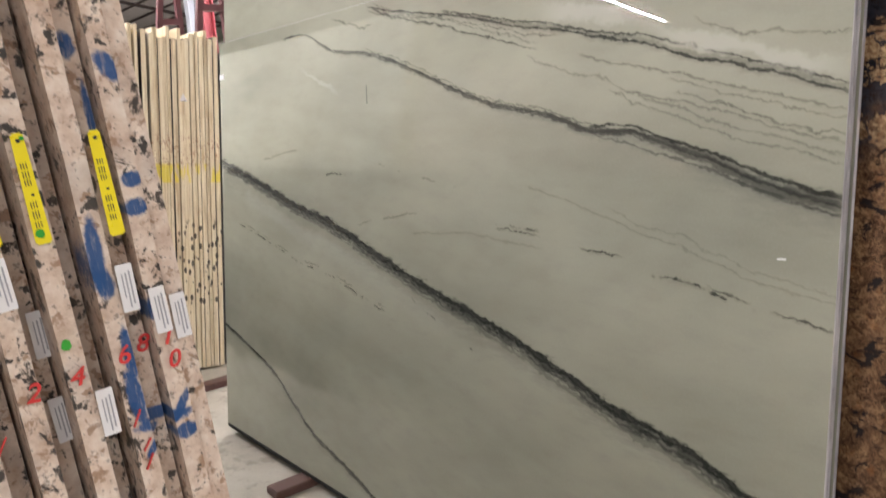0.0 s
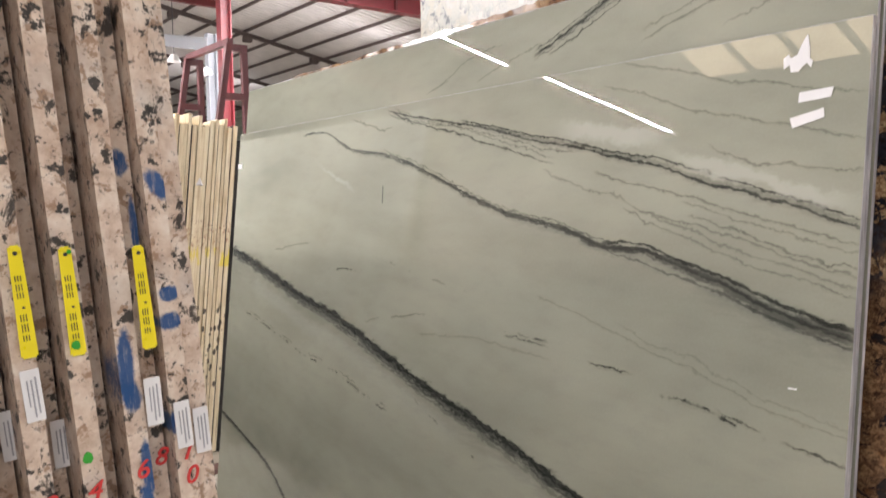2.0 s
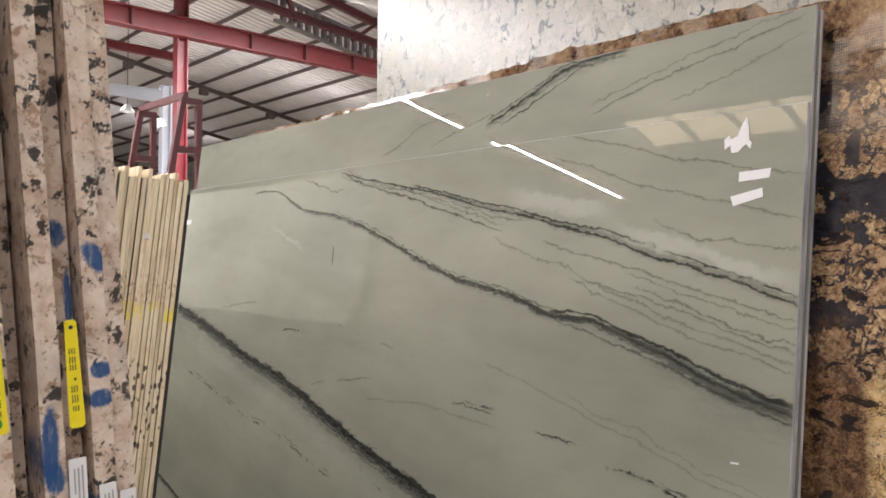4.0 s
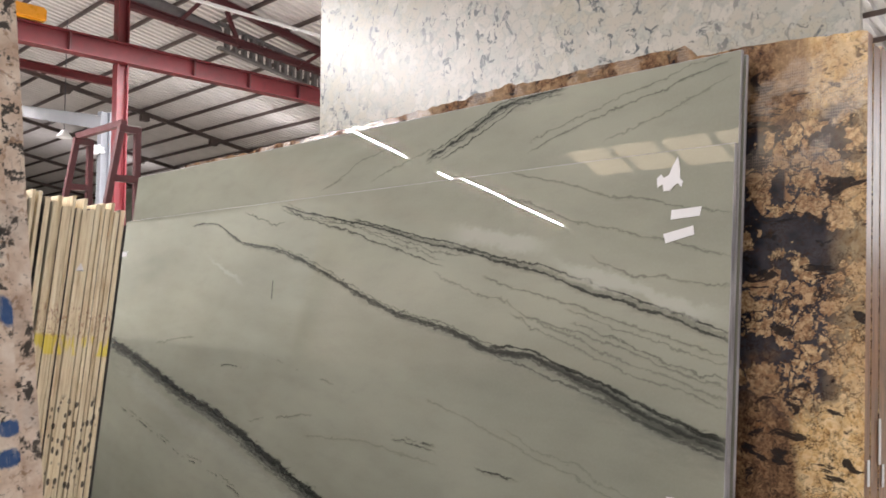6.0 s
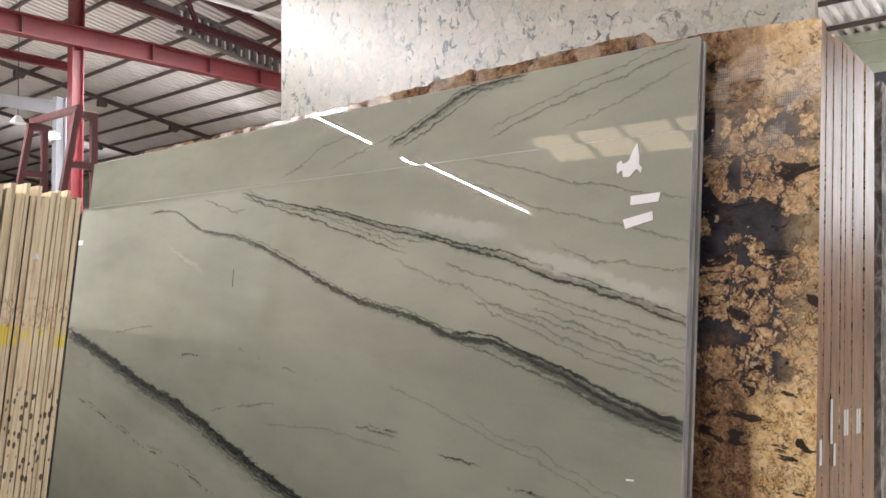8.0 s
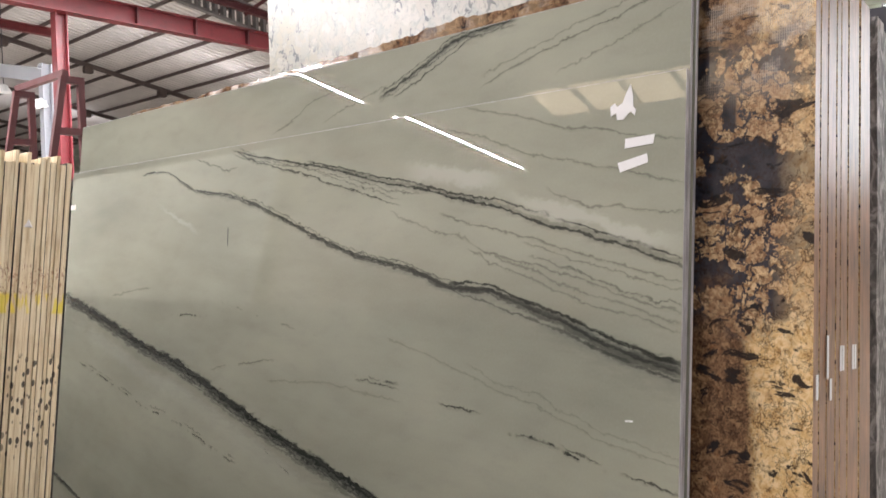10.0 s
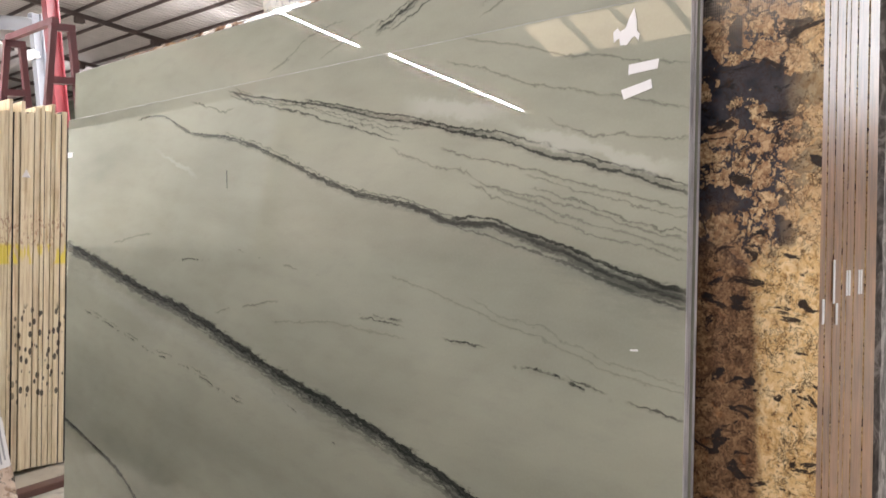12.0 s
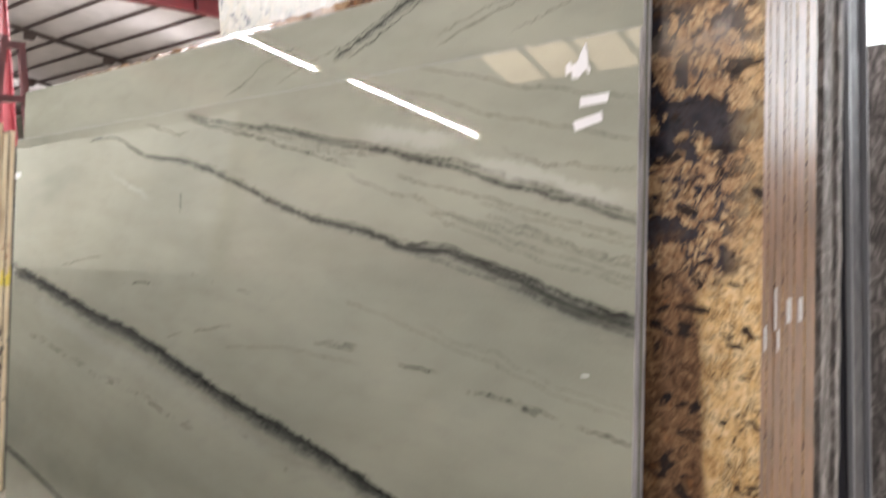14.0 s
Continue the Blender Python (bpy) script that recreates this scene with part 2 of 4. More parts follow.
M_FRONT = grey_quartzite("grey_quartzite", [
    (moved(MAIN, -0.006), (0.03, 0.022), 0.6, 0.045), (moved(MAIN, 0.006), (0.01, 0.0078), 0.98, 0.05), (moved(MAIN, -0.007), (0.009, 0.0078), 0.95, 0.06), (moved(MAIN, -0.001), (0.006, 0.005), 0.95, 0.08), (moved(MAIN, -0.02), (0.004, 0.004), 0.6, 0.07), (moved(MAIN, -0.034, 0.6), (0.004, 0.009), 0.35, 0.05),
    (SECOND, (0.003, 0.007), 0.95, 0.022), (moved(SECOND, -0.006, 0.9, 2.5), (0.004, 0.006), 0.7, 0.035), (moved(SECOND, -0.002, 2.2), (0.006, 0.024), 0.6, 0.03), (SECOND_UP, (0.003, 0.006), 0.95, 0.03), (SECOND_LOW, (0.002, 0.005), 0.6, 0.035), (moved(SECOND, 0.012, 1.2, 2.4), 0.0018, 0.6, 0.05),
    (THIRD, (0.003, 0.0036), 0.95, 0.022), (THIRD_UP, (0.002, 0.003), 0.9, 0.03), (moved(THIRD, 0.006, 1.7), (0.005, 0.008), 0.3, 0.03), (moved(THIRD, -0.014, 1.3, 2.3), 0.0018, 0.55, 0.05), (BRANCH, (0.003, 0.002), 0.8, 0.04), (moved(BRANCH, 0.02), 0.0018, 0.5, 0.06), (SQUIG, 0.002, 0.7, 0.06),
    (FIFTH, 0.0024, 0.45, 0.035), (moved(FIFTH, -0.018, 2.5), 0.0018, 0.4, 0.06), (SIXTH, 0.0025, 0.4, 0.04), (moved(SIXTH, 0.013, 2.6), 0.002, 0.5, 0.06), (SEVENTH, 0.0024, 0.34, 0.05), (moved(SEVENTH, -0.02, 2.4), 0.002, 0.4, 0.06),
    (FOOT, (0.01, 0.012), 0.7, 0.02), (moved(FOOT, 0.004), 0.004, 0.9, 0.03),
    (DASH_A, 0.0028, 0.8, 0.032), (moved(DASH_A, -0.012), 0.0025, 0.75, 0.032), (DASH_B, 0.003, 0.85, 0.05), (DASH_C, 0.0035, 0.92, 0.032), (moved(DASH_C, 0.01, 2.7), 0.002, 0.7, 0.032), (DASH_D, 0.003, 0.8, 0.05),
    (LEFT_DOTS, 0.0035, 0.7, 0.032), (moved(LEFT_DOTS, 0.014), 0.0025, 0.4, 0.032), (LOW_DOTS, 0.0028, 0.8, 0.032),
    (TOP_A, 0.0022, 0.4, 0.03), (TOP_B, 0.0024, 0.38, 0.035), (TOP_C, 0.002, 0.4, 0.04), (FAINT, 0.002, 0.26, 0.035), (moved(FAINT, 0.02, 2.3), 0.0018, 0.2, 0.06), (FAINT2, 0.002, 0.35, 0.032),
    (CROSS, 0.0028, 0.42, 0.032), (CROSS2, 0.0025, 0.22, 0.035), (DASH_E, 0.0025, 0.75, 0.032), (MARK, 0.0022, 0.42, 0.04)], 2.0,
    [(WHITE, 0.026, 0.85), (PATCH, 0.034, 0.95), (STREAK, 0.012, 0.5), (moved(MAIN, -0.1, 0, 1.9), 0.05, 0.25)])
M_BACK = grey_quartzite("grey_quartzite_tall", [
    (RISE_A, (0.006, 0.01), 0.5, 0.03), (RISE_A, 0.003, 0.9, 0.04), (moved(RISE_A, 0.014), 0.002, 0.7, 0.05), (moved(RISE_A, -0.013), 0.0016, 0.6, 0.06),
    (RISE_B, 0.0022, 0.85, 0.04), (RISE_C, 0.002, 0.4, 0.04), (RISE_D, 0.0022, 0.5, 0.04), (moved(RISE_D, 0.025), 0.002, 0.4, 0.05), (RISE_E, 0.002, 0.35, 0.04), (RISE_F, 0.002, 0.35, 0.04)], 8.0)


def saw_edge(name, a, b, scale=60, rough=0.55):
    m = Mat(name, rough=rough)
    n1, n2 = m.noise(scale, 4, 0.6, m.scaled(1, 1, 0.12)), m.noise(7, 4, 0.6)
    col = m.ramp(m.math("MULTIPLY_ADD", n1, 0.6, m.math("MULTIPLY", n2, 0.4)), (0.35, a), (0.65, b))
    return m.set("Base Color", col).bump(n1, 0.25, 0.002).mat


M_GREY_EDGE = saw_edge("grey_sawn_edge", (0.2, 0.2, 0.23), (0.62, 0.62, 0.66))


def brown_granite():
    """Brown and gold granite: tan fragments in a blue-black matrix above, brown mottling below, the lit right side
    painted gold.
    """
    m = Mat("brown_gold_granite", rough=0.06)
    x, _, z = m.xyz()

    def warped(scale, much, seed):
        node = m.n.new("ShaderNodeVectorMath")
        node.operation = "MULTIPLY_ADD"
        shift = m.scaled(1, 1, 1, (seed, 0, seed))
        return m.put(node, i0=m.noise(scale, 5, 0.65, shift, 0.0, True), i1=(much, much, much), i2=m.pos).outputs[0]

    v, w = warped(17, 0.12, 0.0), warped(40, 0.03, 3.0)
    # brown ground; gold with upright grain, painted where light passes the grey slabs
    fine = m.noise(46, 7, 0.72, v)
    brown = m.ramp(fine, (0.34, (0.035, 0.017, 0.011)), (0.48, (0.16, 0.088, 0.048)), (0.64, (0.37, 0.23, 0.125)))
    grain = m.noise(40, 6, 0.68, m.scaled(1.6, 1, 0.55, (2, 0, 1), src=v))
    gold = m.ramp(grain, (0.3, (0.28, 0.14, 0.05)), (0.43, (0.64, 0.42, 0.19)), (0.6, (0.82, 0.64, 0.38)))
    wavy_x = m.math("MULTIPLY_ADD", m.math("SUBTRACT", m.noise(7, 5, 0.65, m.scaled(1, 1, 0.5)), 0.5), 0.12, x)
    lit_side = m.math("MULTIPLY", m.step(wavy_x, 3.105, 3.14), m.step(m.noise(9, 4, 0.6, m.scaled(1, 1, 0.8, (6, 0, 2))), 0.3, 0.48, 0.35, 1.0))
    col = m.mix(lit_side, brown, gold)
    # rusty tints
    col = m.mix(m.step(m.noise(13, 4, 0.6, m.scaled(1, 1, 1, (8, 0, 4))), 0.58, 0.7, 0, 0.5), col, (0.36, 0.15, 0.05))
    # tan fragments parted by the dark matrix, in the upper part
    height = m.math("MULTIPLY_ADD", m.math("SUBTRACT", m.noise(6, 4, 0.6, m.scaled(1, 1, 1, (3, 0, 7))), 0.5), 0.55, z)
    upper = m.math("MULTIPLY", m.step(height, 1.3, 1.42), m.step(height, 2.04, 1.9))
    upper = m.math("MULTIPLY", upper, m.step(wavy_x, 3.24, 3.16, 0.55, 1.0))
    rim = m.cells(19, v, "DISTANCE_TO_EDGE")
    tone = m.n.new("ShaderNodeSeparateColor")
    m.l.new(m.cells(19, v, "F1", True), tone.inputs[0])
    kept = m.math("MULTIPLY", m.step(m.math("MULTIPLY_ADD", m.noise(60, 4, 0.65), 0.16, rim), 0.12, 0.16), m.step(m.math("ADD", tone.outputs[0], m.step(x, 3.02, 3.2, -0.13, 0.2)), 0.36, 0.38))
    tan = m.mix(m.step(m.noise(70, 5, 0.7, w), 0.42, 0.62), (0.28, 0.165, 0.09), (0.68, 0.5, 0.3))
    tan = m.mix(m.math("MULTIPLY", tone.outputs[1], 0.6), tan, (0.3, 0.17, 0.1))
    matrix = m.ramp(m.noise(20, 5, 0.6), (0.3, (0.012, 0.013, 0.022)), (0.7, (0.06, 0.058, 0.07)))
    col = m.mix(upper, col, m.mix(kept, matrix, tan))
    # blue-black blotches, lying flat, and dark cracks
    blot = m.noise(15, 6, 0.62, m.scaled(0.8, 1, 1.5, (4.4, 0, 2.1)), 0.8)
    col = m.mix(m.step(blot, 0.585, 0.605, 0, 0.95), col, (0.014, 0.013, 0.017))
    for size, wide_, much in ((9, 0.02, 0.9), (21, 0.035, 0.85), (40, 0.06, 0.75)):
        crack = m.cells(size, v, "DISTANCE_TO_EDGE")
        some = m.step(m.noise(size * 0.7, 3, 0.6, m.scaled(1, 1, 1, (size, 0, 0))), 0.46, 0.56)
        col = m.mix(m.math("MULTIPLY", m.math("MULTIPLY", m.step(crack, wide_, 0.0), some), much), col, (0.03, 0.017, 0.013))
    col = m.mix(m.step(m.noise(95, 4, 0.65, w), 0.58, 0.66, 0, 0.7), col, (0.05, 0.025, 0.016))
    # strips of glass-fibre netting and resin left near the top
    film = m.math("MULTIPLY", m.step(z, 1.8, 1.9), m.step(m.noise(9, 4, 0.6, m.scaled(1, 1, 1, (2, 0, 9))), 0.5, 0.57))
    gx = m.math("ABSOLUTE", m.math("SUBTRACT", m.math("FRACT", m.math("MULTIPLY", x, 210)), 0.5))
    gz = m.math("ABSOLUTE", m.math("SUBTRACT", m.math("FRACT", m.math("MULTIPLY", z, 150)), 0.5))
    net = m.math("MAXIMUM", m.step(gx, 0.22, 0.4), m.step(gz, 0.32, 0.45))
    col = m.mix(m.math("MULTIPLY", film, m.math("MULTIPLY_ADD", net, 0.45, 0.15)), col, (0.42, 0.35, 0.29))
    top = m.math("MULTIPLY", m.step(z, 2.0, 2.06), m.step(m.noise(14, 4), 0.42, 0.55))
    col = m.mix(m.math("MULTIPLY", top, 0.45), col, m.mix(fine, (0.24, 0.13, 0.06), (0.66, 0.47, 0.27)))
    m.set("Base Color", col)
    shine = m.step(m.noise(14, 4), 0.35, 0.7, 0.05, 0.16)
    m.set("Roughness", m.math("MULTIPLY_ADD", film, 0.15, shine))
    return m.bump(m.noise(40, 4), 0.08, 0.004).mat


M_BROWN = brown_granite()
M_BROWN_EDGE = saw_edge("brown_sawn_edge", (0.1, 0.042, 0.019), (0.36, 0.175, 0.082), 70, 0.37)
M_BROWN_SPLIT = saw_edge("split_brown_granite", (0.1, 0.05, 0.025), (0.5, 0.33, 0.17), 40, 0.9)


BLUE = [
    (0.1139, 1.7084, 0.008, 0.014, 0),
    (0.14, 1.6842, 0.01, 0.016, -0.35),
    (0.1385, 1.578, 0.0115, 0.008, 0),
    (0.1363, 1.5511, 0.0115, 0.009, 0),
    (0.0901, 1.5126, 0.008, 0.04, 0.05),
    (0.0928, 1.4843, 0.009, 0.014, 0),
    (0.099, 1.4116, 0.006, 0.03, 0),
    (0.0954, 1.3667, 0.008, 0.032, -0.05),
    (0.118, 1.3358, 0.03, 0.008, 0),
    (0.1367, 1.3434, 0.006, 0.016, 0.6),
    (0.1364, 1.3153, 0.012, 0.009, 0),
    (0.1044, 1.3159, 0.006, 0.014, 0.8),
    (0.1209, 1.6456, 0.004, 0.03, 0),
    (0.1291, 1.4493, 0.004, 0.012, 0),
]


def spotted_granite():
    """Cream granite with brown and black spots, dabbed with blue paint on its sawn ends."""
    m = Mat("spotted_granite", rough=0.45)
    warp = m.n.new("ShaderNodeVectorMath")
    warp.operation = "MULTIPLY_ADD"
    m.put(warp, i0=m.noise(60, 3, 0.6, colour=True), i1=(0.02, 0.02, 0.02), i2=m.pos)
    v = warp.outputs[0]
    col = m.ramp(m.noise(45, 5, 0.6), (0.3, (0.46, 0.33, 0.25)), (0.5, (0.64, 0.52, 0.43)), (0.72, (0.78, 0.7, 0.62)))
    grey = m.noise(16, 3, 0.5, m.scaled(1, 1, 1, (1, 7, 2)))
    col = m.mix(m.step(grey, 0.54, 0.64, 0, 0.35), col, (0.42, 0.38, 0.35))
    col = m.mix(m.step(m.noise(62, 4, 0.6, v), 0.55, 0.65, 0, 0.85), col, (0.3, 0.18, 0.11))
    col = m.mix(m.step(m.noise(30, 6, 0.7, m.scaled(1, 1, 0.7, (2, 5, 1)), 0.5), 0.58, 0.63, 0, 0.95), col, (0.02, 0.015, 0.013))
    col = m.mix(m.step(m.noise(46, 5, 0.65, m.scaled(1, 1, 1, (5, 2, 1))), 0.58, 0.62, 0, 0.95), col, (0.014, 0.012, 0.012))
    col = m.mix(m.step(m.noise(150, 3, 0.6), 0.6, 0.68, 0, 0.6), col, (0.12, 0.09, 0.075))
    # dabs of blue paint: middle across and up the ends, half sizes, slant
    x, y, z = m.xyz()
    edge = m.math("MULTIPLY", m.math("SUBTRACT", m.noise(160, 4, 0.65), 0.5), 0.9)
    ends = m.step(x, 2.88, 2.9)
    brush = m.step(m.noise(260, 4, 0.7, m.scaled(1, 1, 0.12)), 0.3, 0.5, 0.6, 1.0)
    for cy, cz, hy, hz, slant in BLUE:
        dz = m.math("SUBTRACT", z, cz)
        dy = m.math("MULTIPLY_ADD", dz, -slant, m.math("SUBTRACT", y, cy))
        r = m.math("SQRT", m.math("ADD", m.math("POWER", m.math("DIVIDE", dy, hy), 2.0), m.math("POWER", m.math("DIVIDE", dz, hz), 2.0)))
        dab = m.math("MULTIPLY", m.math("MULTIPLY", m.step(m.math("ADD", r, edge), 1.15, 0.75), brush), ends)
        col = m.mix(m.math("MULTIPLY", dab, 0.96), col, (0.0, 0.06, 0.21))
    m.set("Base Color", col)
    return m.bump(m.noise(120, 4), 0.15, 0.002).mat


def flat(name, colour, rough=0.5, metal=0.0, vary=0.15, scale=12.0, bump=0.1):
    m = Mat(name, rough, metal)
    n1, n2 = m.noise(scale, 5, 0.6), m.noise(scale * 0.13, 3, 0.5)
    f = m.math("MULTIPLY_ADD", n1, 0.5, m.math("MULTIPLY", n2, 0.5))
    lo, hi = (tuple(c * k for c in colour) for k in (1 - vary, 1 + vary))
    m.set("Base Color", m.ramp(f, (0.3, lo), (0.7, hi)))
    m.set("Roughness", m.step(n1, 0.3, 0.7, max(0, rough - 0.1), min(1, rough + 0.1)))
    return m.bump(n1, bump, 0.003).mat


M_RED = flat("red_painted_steel", (0.14, 0.015, 0.02), 0.45, vary=0.35, scale=8)
M_DARKRED = flat("dark_red_painted_steel", (0.08, 0.014, 0.017), 0.5, vary=0.3, scale=8)
M_GREYSTEEL = flat("grey_painted_steel", (0.24, 0.25, 0.28), 0.45, vary=0.2, scale=6)
M_PURLIN = flat("dark_purlin_steel", (0.09, 0.065, 0.06), 0.6, vary=0.3)
M_SHEET = flat("galvanised_sheet", (0.6, 0.565, 0.555), 0.55, vary=0.18, scale=2.5, bump=0.02)
M_YELLOW = flat("yellow_crane_paint", (0.75, 0.33, 0.02), 0.35)
M_GAP_SHADE = flat("gap_shade_black", (0.012, 0.012, 0.012), 0.8)
M_WOOD = flat("brown_bearer_steel", (0.13, 0.07, 0.06), 0.6, vary=0.3)
M_PAPER = flat("white_paper_label", (0.78, 0.78, 0.8), 0.6, vary=0.04, scale=40)
M_TAG = flat("yellow_plastic_tag", (0.85, 0.72, 0.01), 0.35, vary=0.06, scale=30)
M_INK = flat("dark_ink", (0.03, 0.03, 0.03), 0.6)
M_BLUEGREY = flat("grey_ink", (0.35, 0.36, 0.4), 0.6)
M_REDINK = flat("red_crayon", (0.62, 0.04, 0.04), 0.6)
M_GREENINK = flat("green_marker", (0.03, 0.35, 0.03), 0.6)
M_SIDING = flat("pale_green_siding", (0.5, 0.55, 0.47), 0.5, vary=0.15, scale=3)
M_LOUVRE = flat("weathered_louvre_sheet", (0.13, 0.12, 0.12), 0.5, vary=0.3)
M_WALL = flat("plain_wall", (0.5, 0.5, 0.48), 0.8, vary=0.1, scale=2)
M_DARKSTEEL = flat("dark_blue_grey_steel", (0.045, 0.045, 0.06), 0.5, vary=0.2)


def concrete():
    m = Mat("stained_concrete", rough=0.7)
    n1, n2, n3 = m.noise(1.3, 5, 0.6), m.noise(7, 6, 0.65), m.noise(90, 3)
    col = m.ramp(n1, (0.3, (0.36, 0.33, 0.27)), (0.55, (0.5, 0.47, 0.4)), (0.75, (0.6, 0.58, 0.52)))
    col = m.mix(m.step(n2, 0.52, 0.66, 0, 0.5), col, (0.22, 0.2, 0.16))
    col = m.mix(m.step(n3, 0.55, 0.75, 0, 0.3), col, (0.3, 0.28, 0.24))
    return m.set("Base Color", col).bump(n2, 0.2, 0.004).mat


M_FLOOR = concrete()


def white_quartz():
    """Whitish fragments bound by a grey-green matrix, with dark blue-green flecks."""
    m = Mat("white_speckled_quartz", rough=0.3)
    warp = m.n.new("ShaderNodeVectorMath")
    warp.operation = "MULTIPLY_ADD"
    m.put(warp, i0=m.noise(14, 4, 0.6, None, 0.0, True), i1=(0.09, 0.09, 0.09), i2=m.pos)
    v = warp.outputs[0]
    patch = m.noise(1.6, 3, 0.5)
    col = m.ramp(patch, (0.35, (0.44, 0.42, 0.335)), (0.65, (0.49, 0.47, 0.425)))
    tone = m.n.new("ShaderNodeSeparateColor")
    m.l.new(m.cells(17, v, "F1", True), tone.inputs[0])
    col = m.mix(m.step(tone.outputs[0], 0.55, 0.9, 0, 0.5), col, (0.6, 0.59, 0.54))
    col = m.mix(m.step(tone.outputs[1], 0.55, 0.9, 0, 0.55), col, (0.42, 0.44, 0.4))
    col = m.mix(m.step(m.noise(24, 6, 0.7, v), 0.5, 0.62, 0, 0.6), col, (0.36, 0.38, 0.36))
    rim = m.step(m.cells(17, v, "DISTANCE_TO_EDGE"), 0.09, 0.02)
    some = m.step(m.noise(9, 4, 0.6, m.scaled(1, 1, 1, (5, 0, 1))), 0.44, 0.56)
    col = m.mix(m.math("MULTIPLY", m.math("MULTIPLY", rim, some), 0.38), col, (0.2, 0.22, 0.22))
    mask = m.step(m.noise(2.2, 3, 0.5, m.scaled(1, 1, 1, (5, 0, 1))), 0.35, 0.55, 0.1, 1)
    blob = m.step(m.noise(15, 5, 0.64, m.scaled(1.3, 1, 0.9, (3, 3, 3)), 0.9), 0.57, 0.61)
    col = m.mix(m.math("MULTIPLY", blob, mask), col, (0.09, 0.105, 0.115))
    col = m.mix(m.step(m.noise(60, 4, 0.65, m.scaled(1, 1, 1, (9, 3, 3))), 0.59, 0.66, 0, 0.6), col, (0.2, 0.2, 0.18))
    return m.set("Base Color", col).mat


M_QUARTZ = white_quartz()


def cream_edges():
    """Cream sawn ends with streaks, yellow and red crayon and black dots."""
    m = Mat("cream_sawn_edge", rough=0.5)
    x, y, z = m.xyz()
    streak = m.noise(70, 4, 0.6, m.scaled(1, 1, 0.05))
    col = m.ramp(streak, (0.3, (0.5, 0.39, 0.24)), (0.5, (0.75, 0.65, 0.46)), (0.72, (0.85, 0.78, 0.6)))
    col = m.mix(m.step(m.noise(5, 4), 0.55, 0.7, 0, 0.3), col, (0.45, 0.33, 0.18))
    ends = m.step(x, -1.2, -1.18)
    band = m.math("MULTIPLY", m.math("MULTIPLY", m.step(z, 1.19, 1.21), m.step(z, 1.33, 1.3)), m.step(m.noise(14, 2, 0.5, m.scaled(1, 1, 0.3)), 0.46, 0.53))
    col = m.mix(m.math("MULTIPLY", m.math("MULTIPLY", band, ends), 0.75), col, (0.8, 0.66, 0.02))
    script = m.math("MULTIPLY", m.math("MULTIPLY", m.step(z, 1.28, 1.32), m.step(z, 1.52, 1.46)), m.step(m.noise(75, 3, 0.6, m.scaled(1, 1, 0.4)), 0.54, 0.6))
    col = m.mix(m.math("MULTIPLY", m.math("MULTIPLY", script, ends), 0.6), col, (0.3, 0.11, 0.06))
    dot = m.math("MULTIPLY", m.math("MULTIPLY", m.step(z, 0.34, 0.36), m.step(z, 0.98, 0.92)), m.step(m.cells(24, m.scaled(1, 1.3, 0.62)), 0.34, 0.27))
    dot = m.math("MULTIPLY", dot, m.step(y, 0.12, 0.2))
    col = m.mix(m.math("MULTIPLY", m.math("MULTIPLY", dot, ends), 0.9), col, (0.02, 0.015, 0.012))
    return m.set("Base Color", col).bump(streak, 0.2, 0.003).mat


M_CREAM = cream_edges()
M_DARK_FACE = flat("dark_slab_face", (0.02, 0.018, 0.017), 0.4, vary=0.4)

# ---- mesh helpers ----


def box(bm, x0, y0, z0, x1, y1, z1):
    m = Matrix.Translation(((x0 + x1) / 2, (y0 + y1) / 2, (z0 + z1) / 2)) @ Matrix.Diagonal((x1 - x0, y1 - y0, z1 - z0, 1))
    return bmesh.ops.create_cube(bm, size=1, matrix=m)["verts"]


def bar(bm, a, b, w, h, up=(0, 0, 1)):
    """A straight bar of width w and height h from a to b."""
    a, b = Vector(a), Vector(b)
    d = (b - a).normalized()
    side = d.cross(Vector(up)).normalized()
    top = side.cross(d)
    m = Matrix((side, d, top)).transposed().to_4x4()
    m.translation = (a + b) / 2
    bmesh.ops.create_cube(bm, size=1, matrix=m @ Matrix.Diagonal((w, (b - a).length, h, 1)))


def ibeam(bm, a, b, w, h, t=0.015, up=(0, 0, 1)):
    """An I-beam drawn as one profile, h high along up."""
    a, b = Vector(a), Vector(b)
    d = (b - a).normalized()
    side = d.cross(Vector(up)).normalized()
    top = side.cross(d)
    e, g, i = w / 2, h / 2, t * 0.35
    prof = [(-e, -g), (e, -g), (e, t - g), (i, t - g), (i, g - t), (e, g - t), (e, g), (-e, g), (-e, g - t), (-i, g - t), (-i, t - g), (-e, t - g)]
    ends = [[bm.verts.new(p + side * u + top * v) for u, v in prof] for p in (a, b)]
    bm.faces.new(ends[0]), bm.faces.new(ends[1][::-1])
    for k in range(12):
        bm.faces.new((ends[0][k], ends[1][k], ends[1][k - 1], ends[0][k - 1]))
    bmesh.ops.recalc_face_normals(bm, faces=bm.faces[:])


def cyl(bm, a, b, r, seg=16):
    a, b = Vector(a), Vector(b)
    m = (b - a).to_track_quat("Z", "Y").to_matrix().to_4x4()
    m.translation = (a + b) / 2
    bmesh.ops.create_cone(bm, cap_ends=True, segments=seg, radius1=r, radius2=r, depth=(b - a).length, matrix=m)


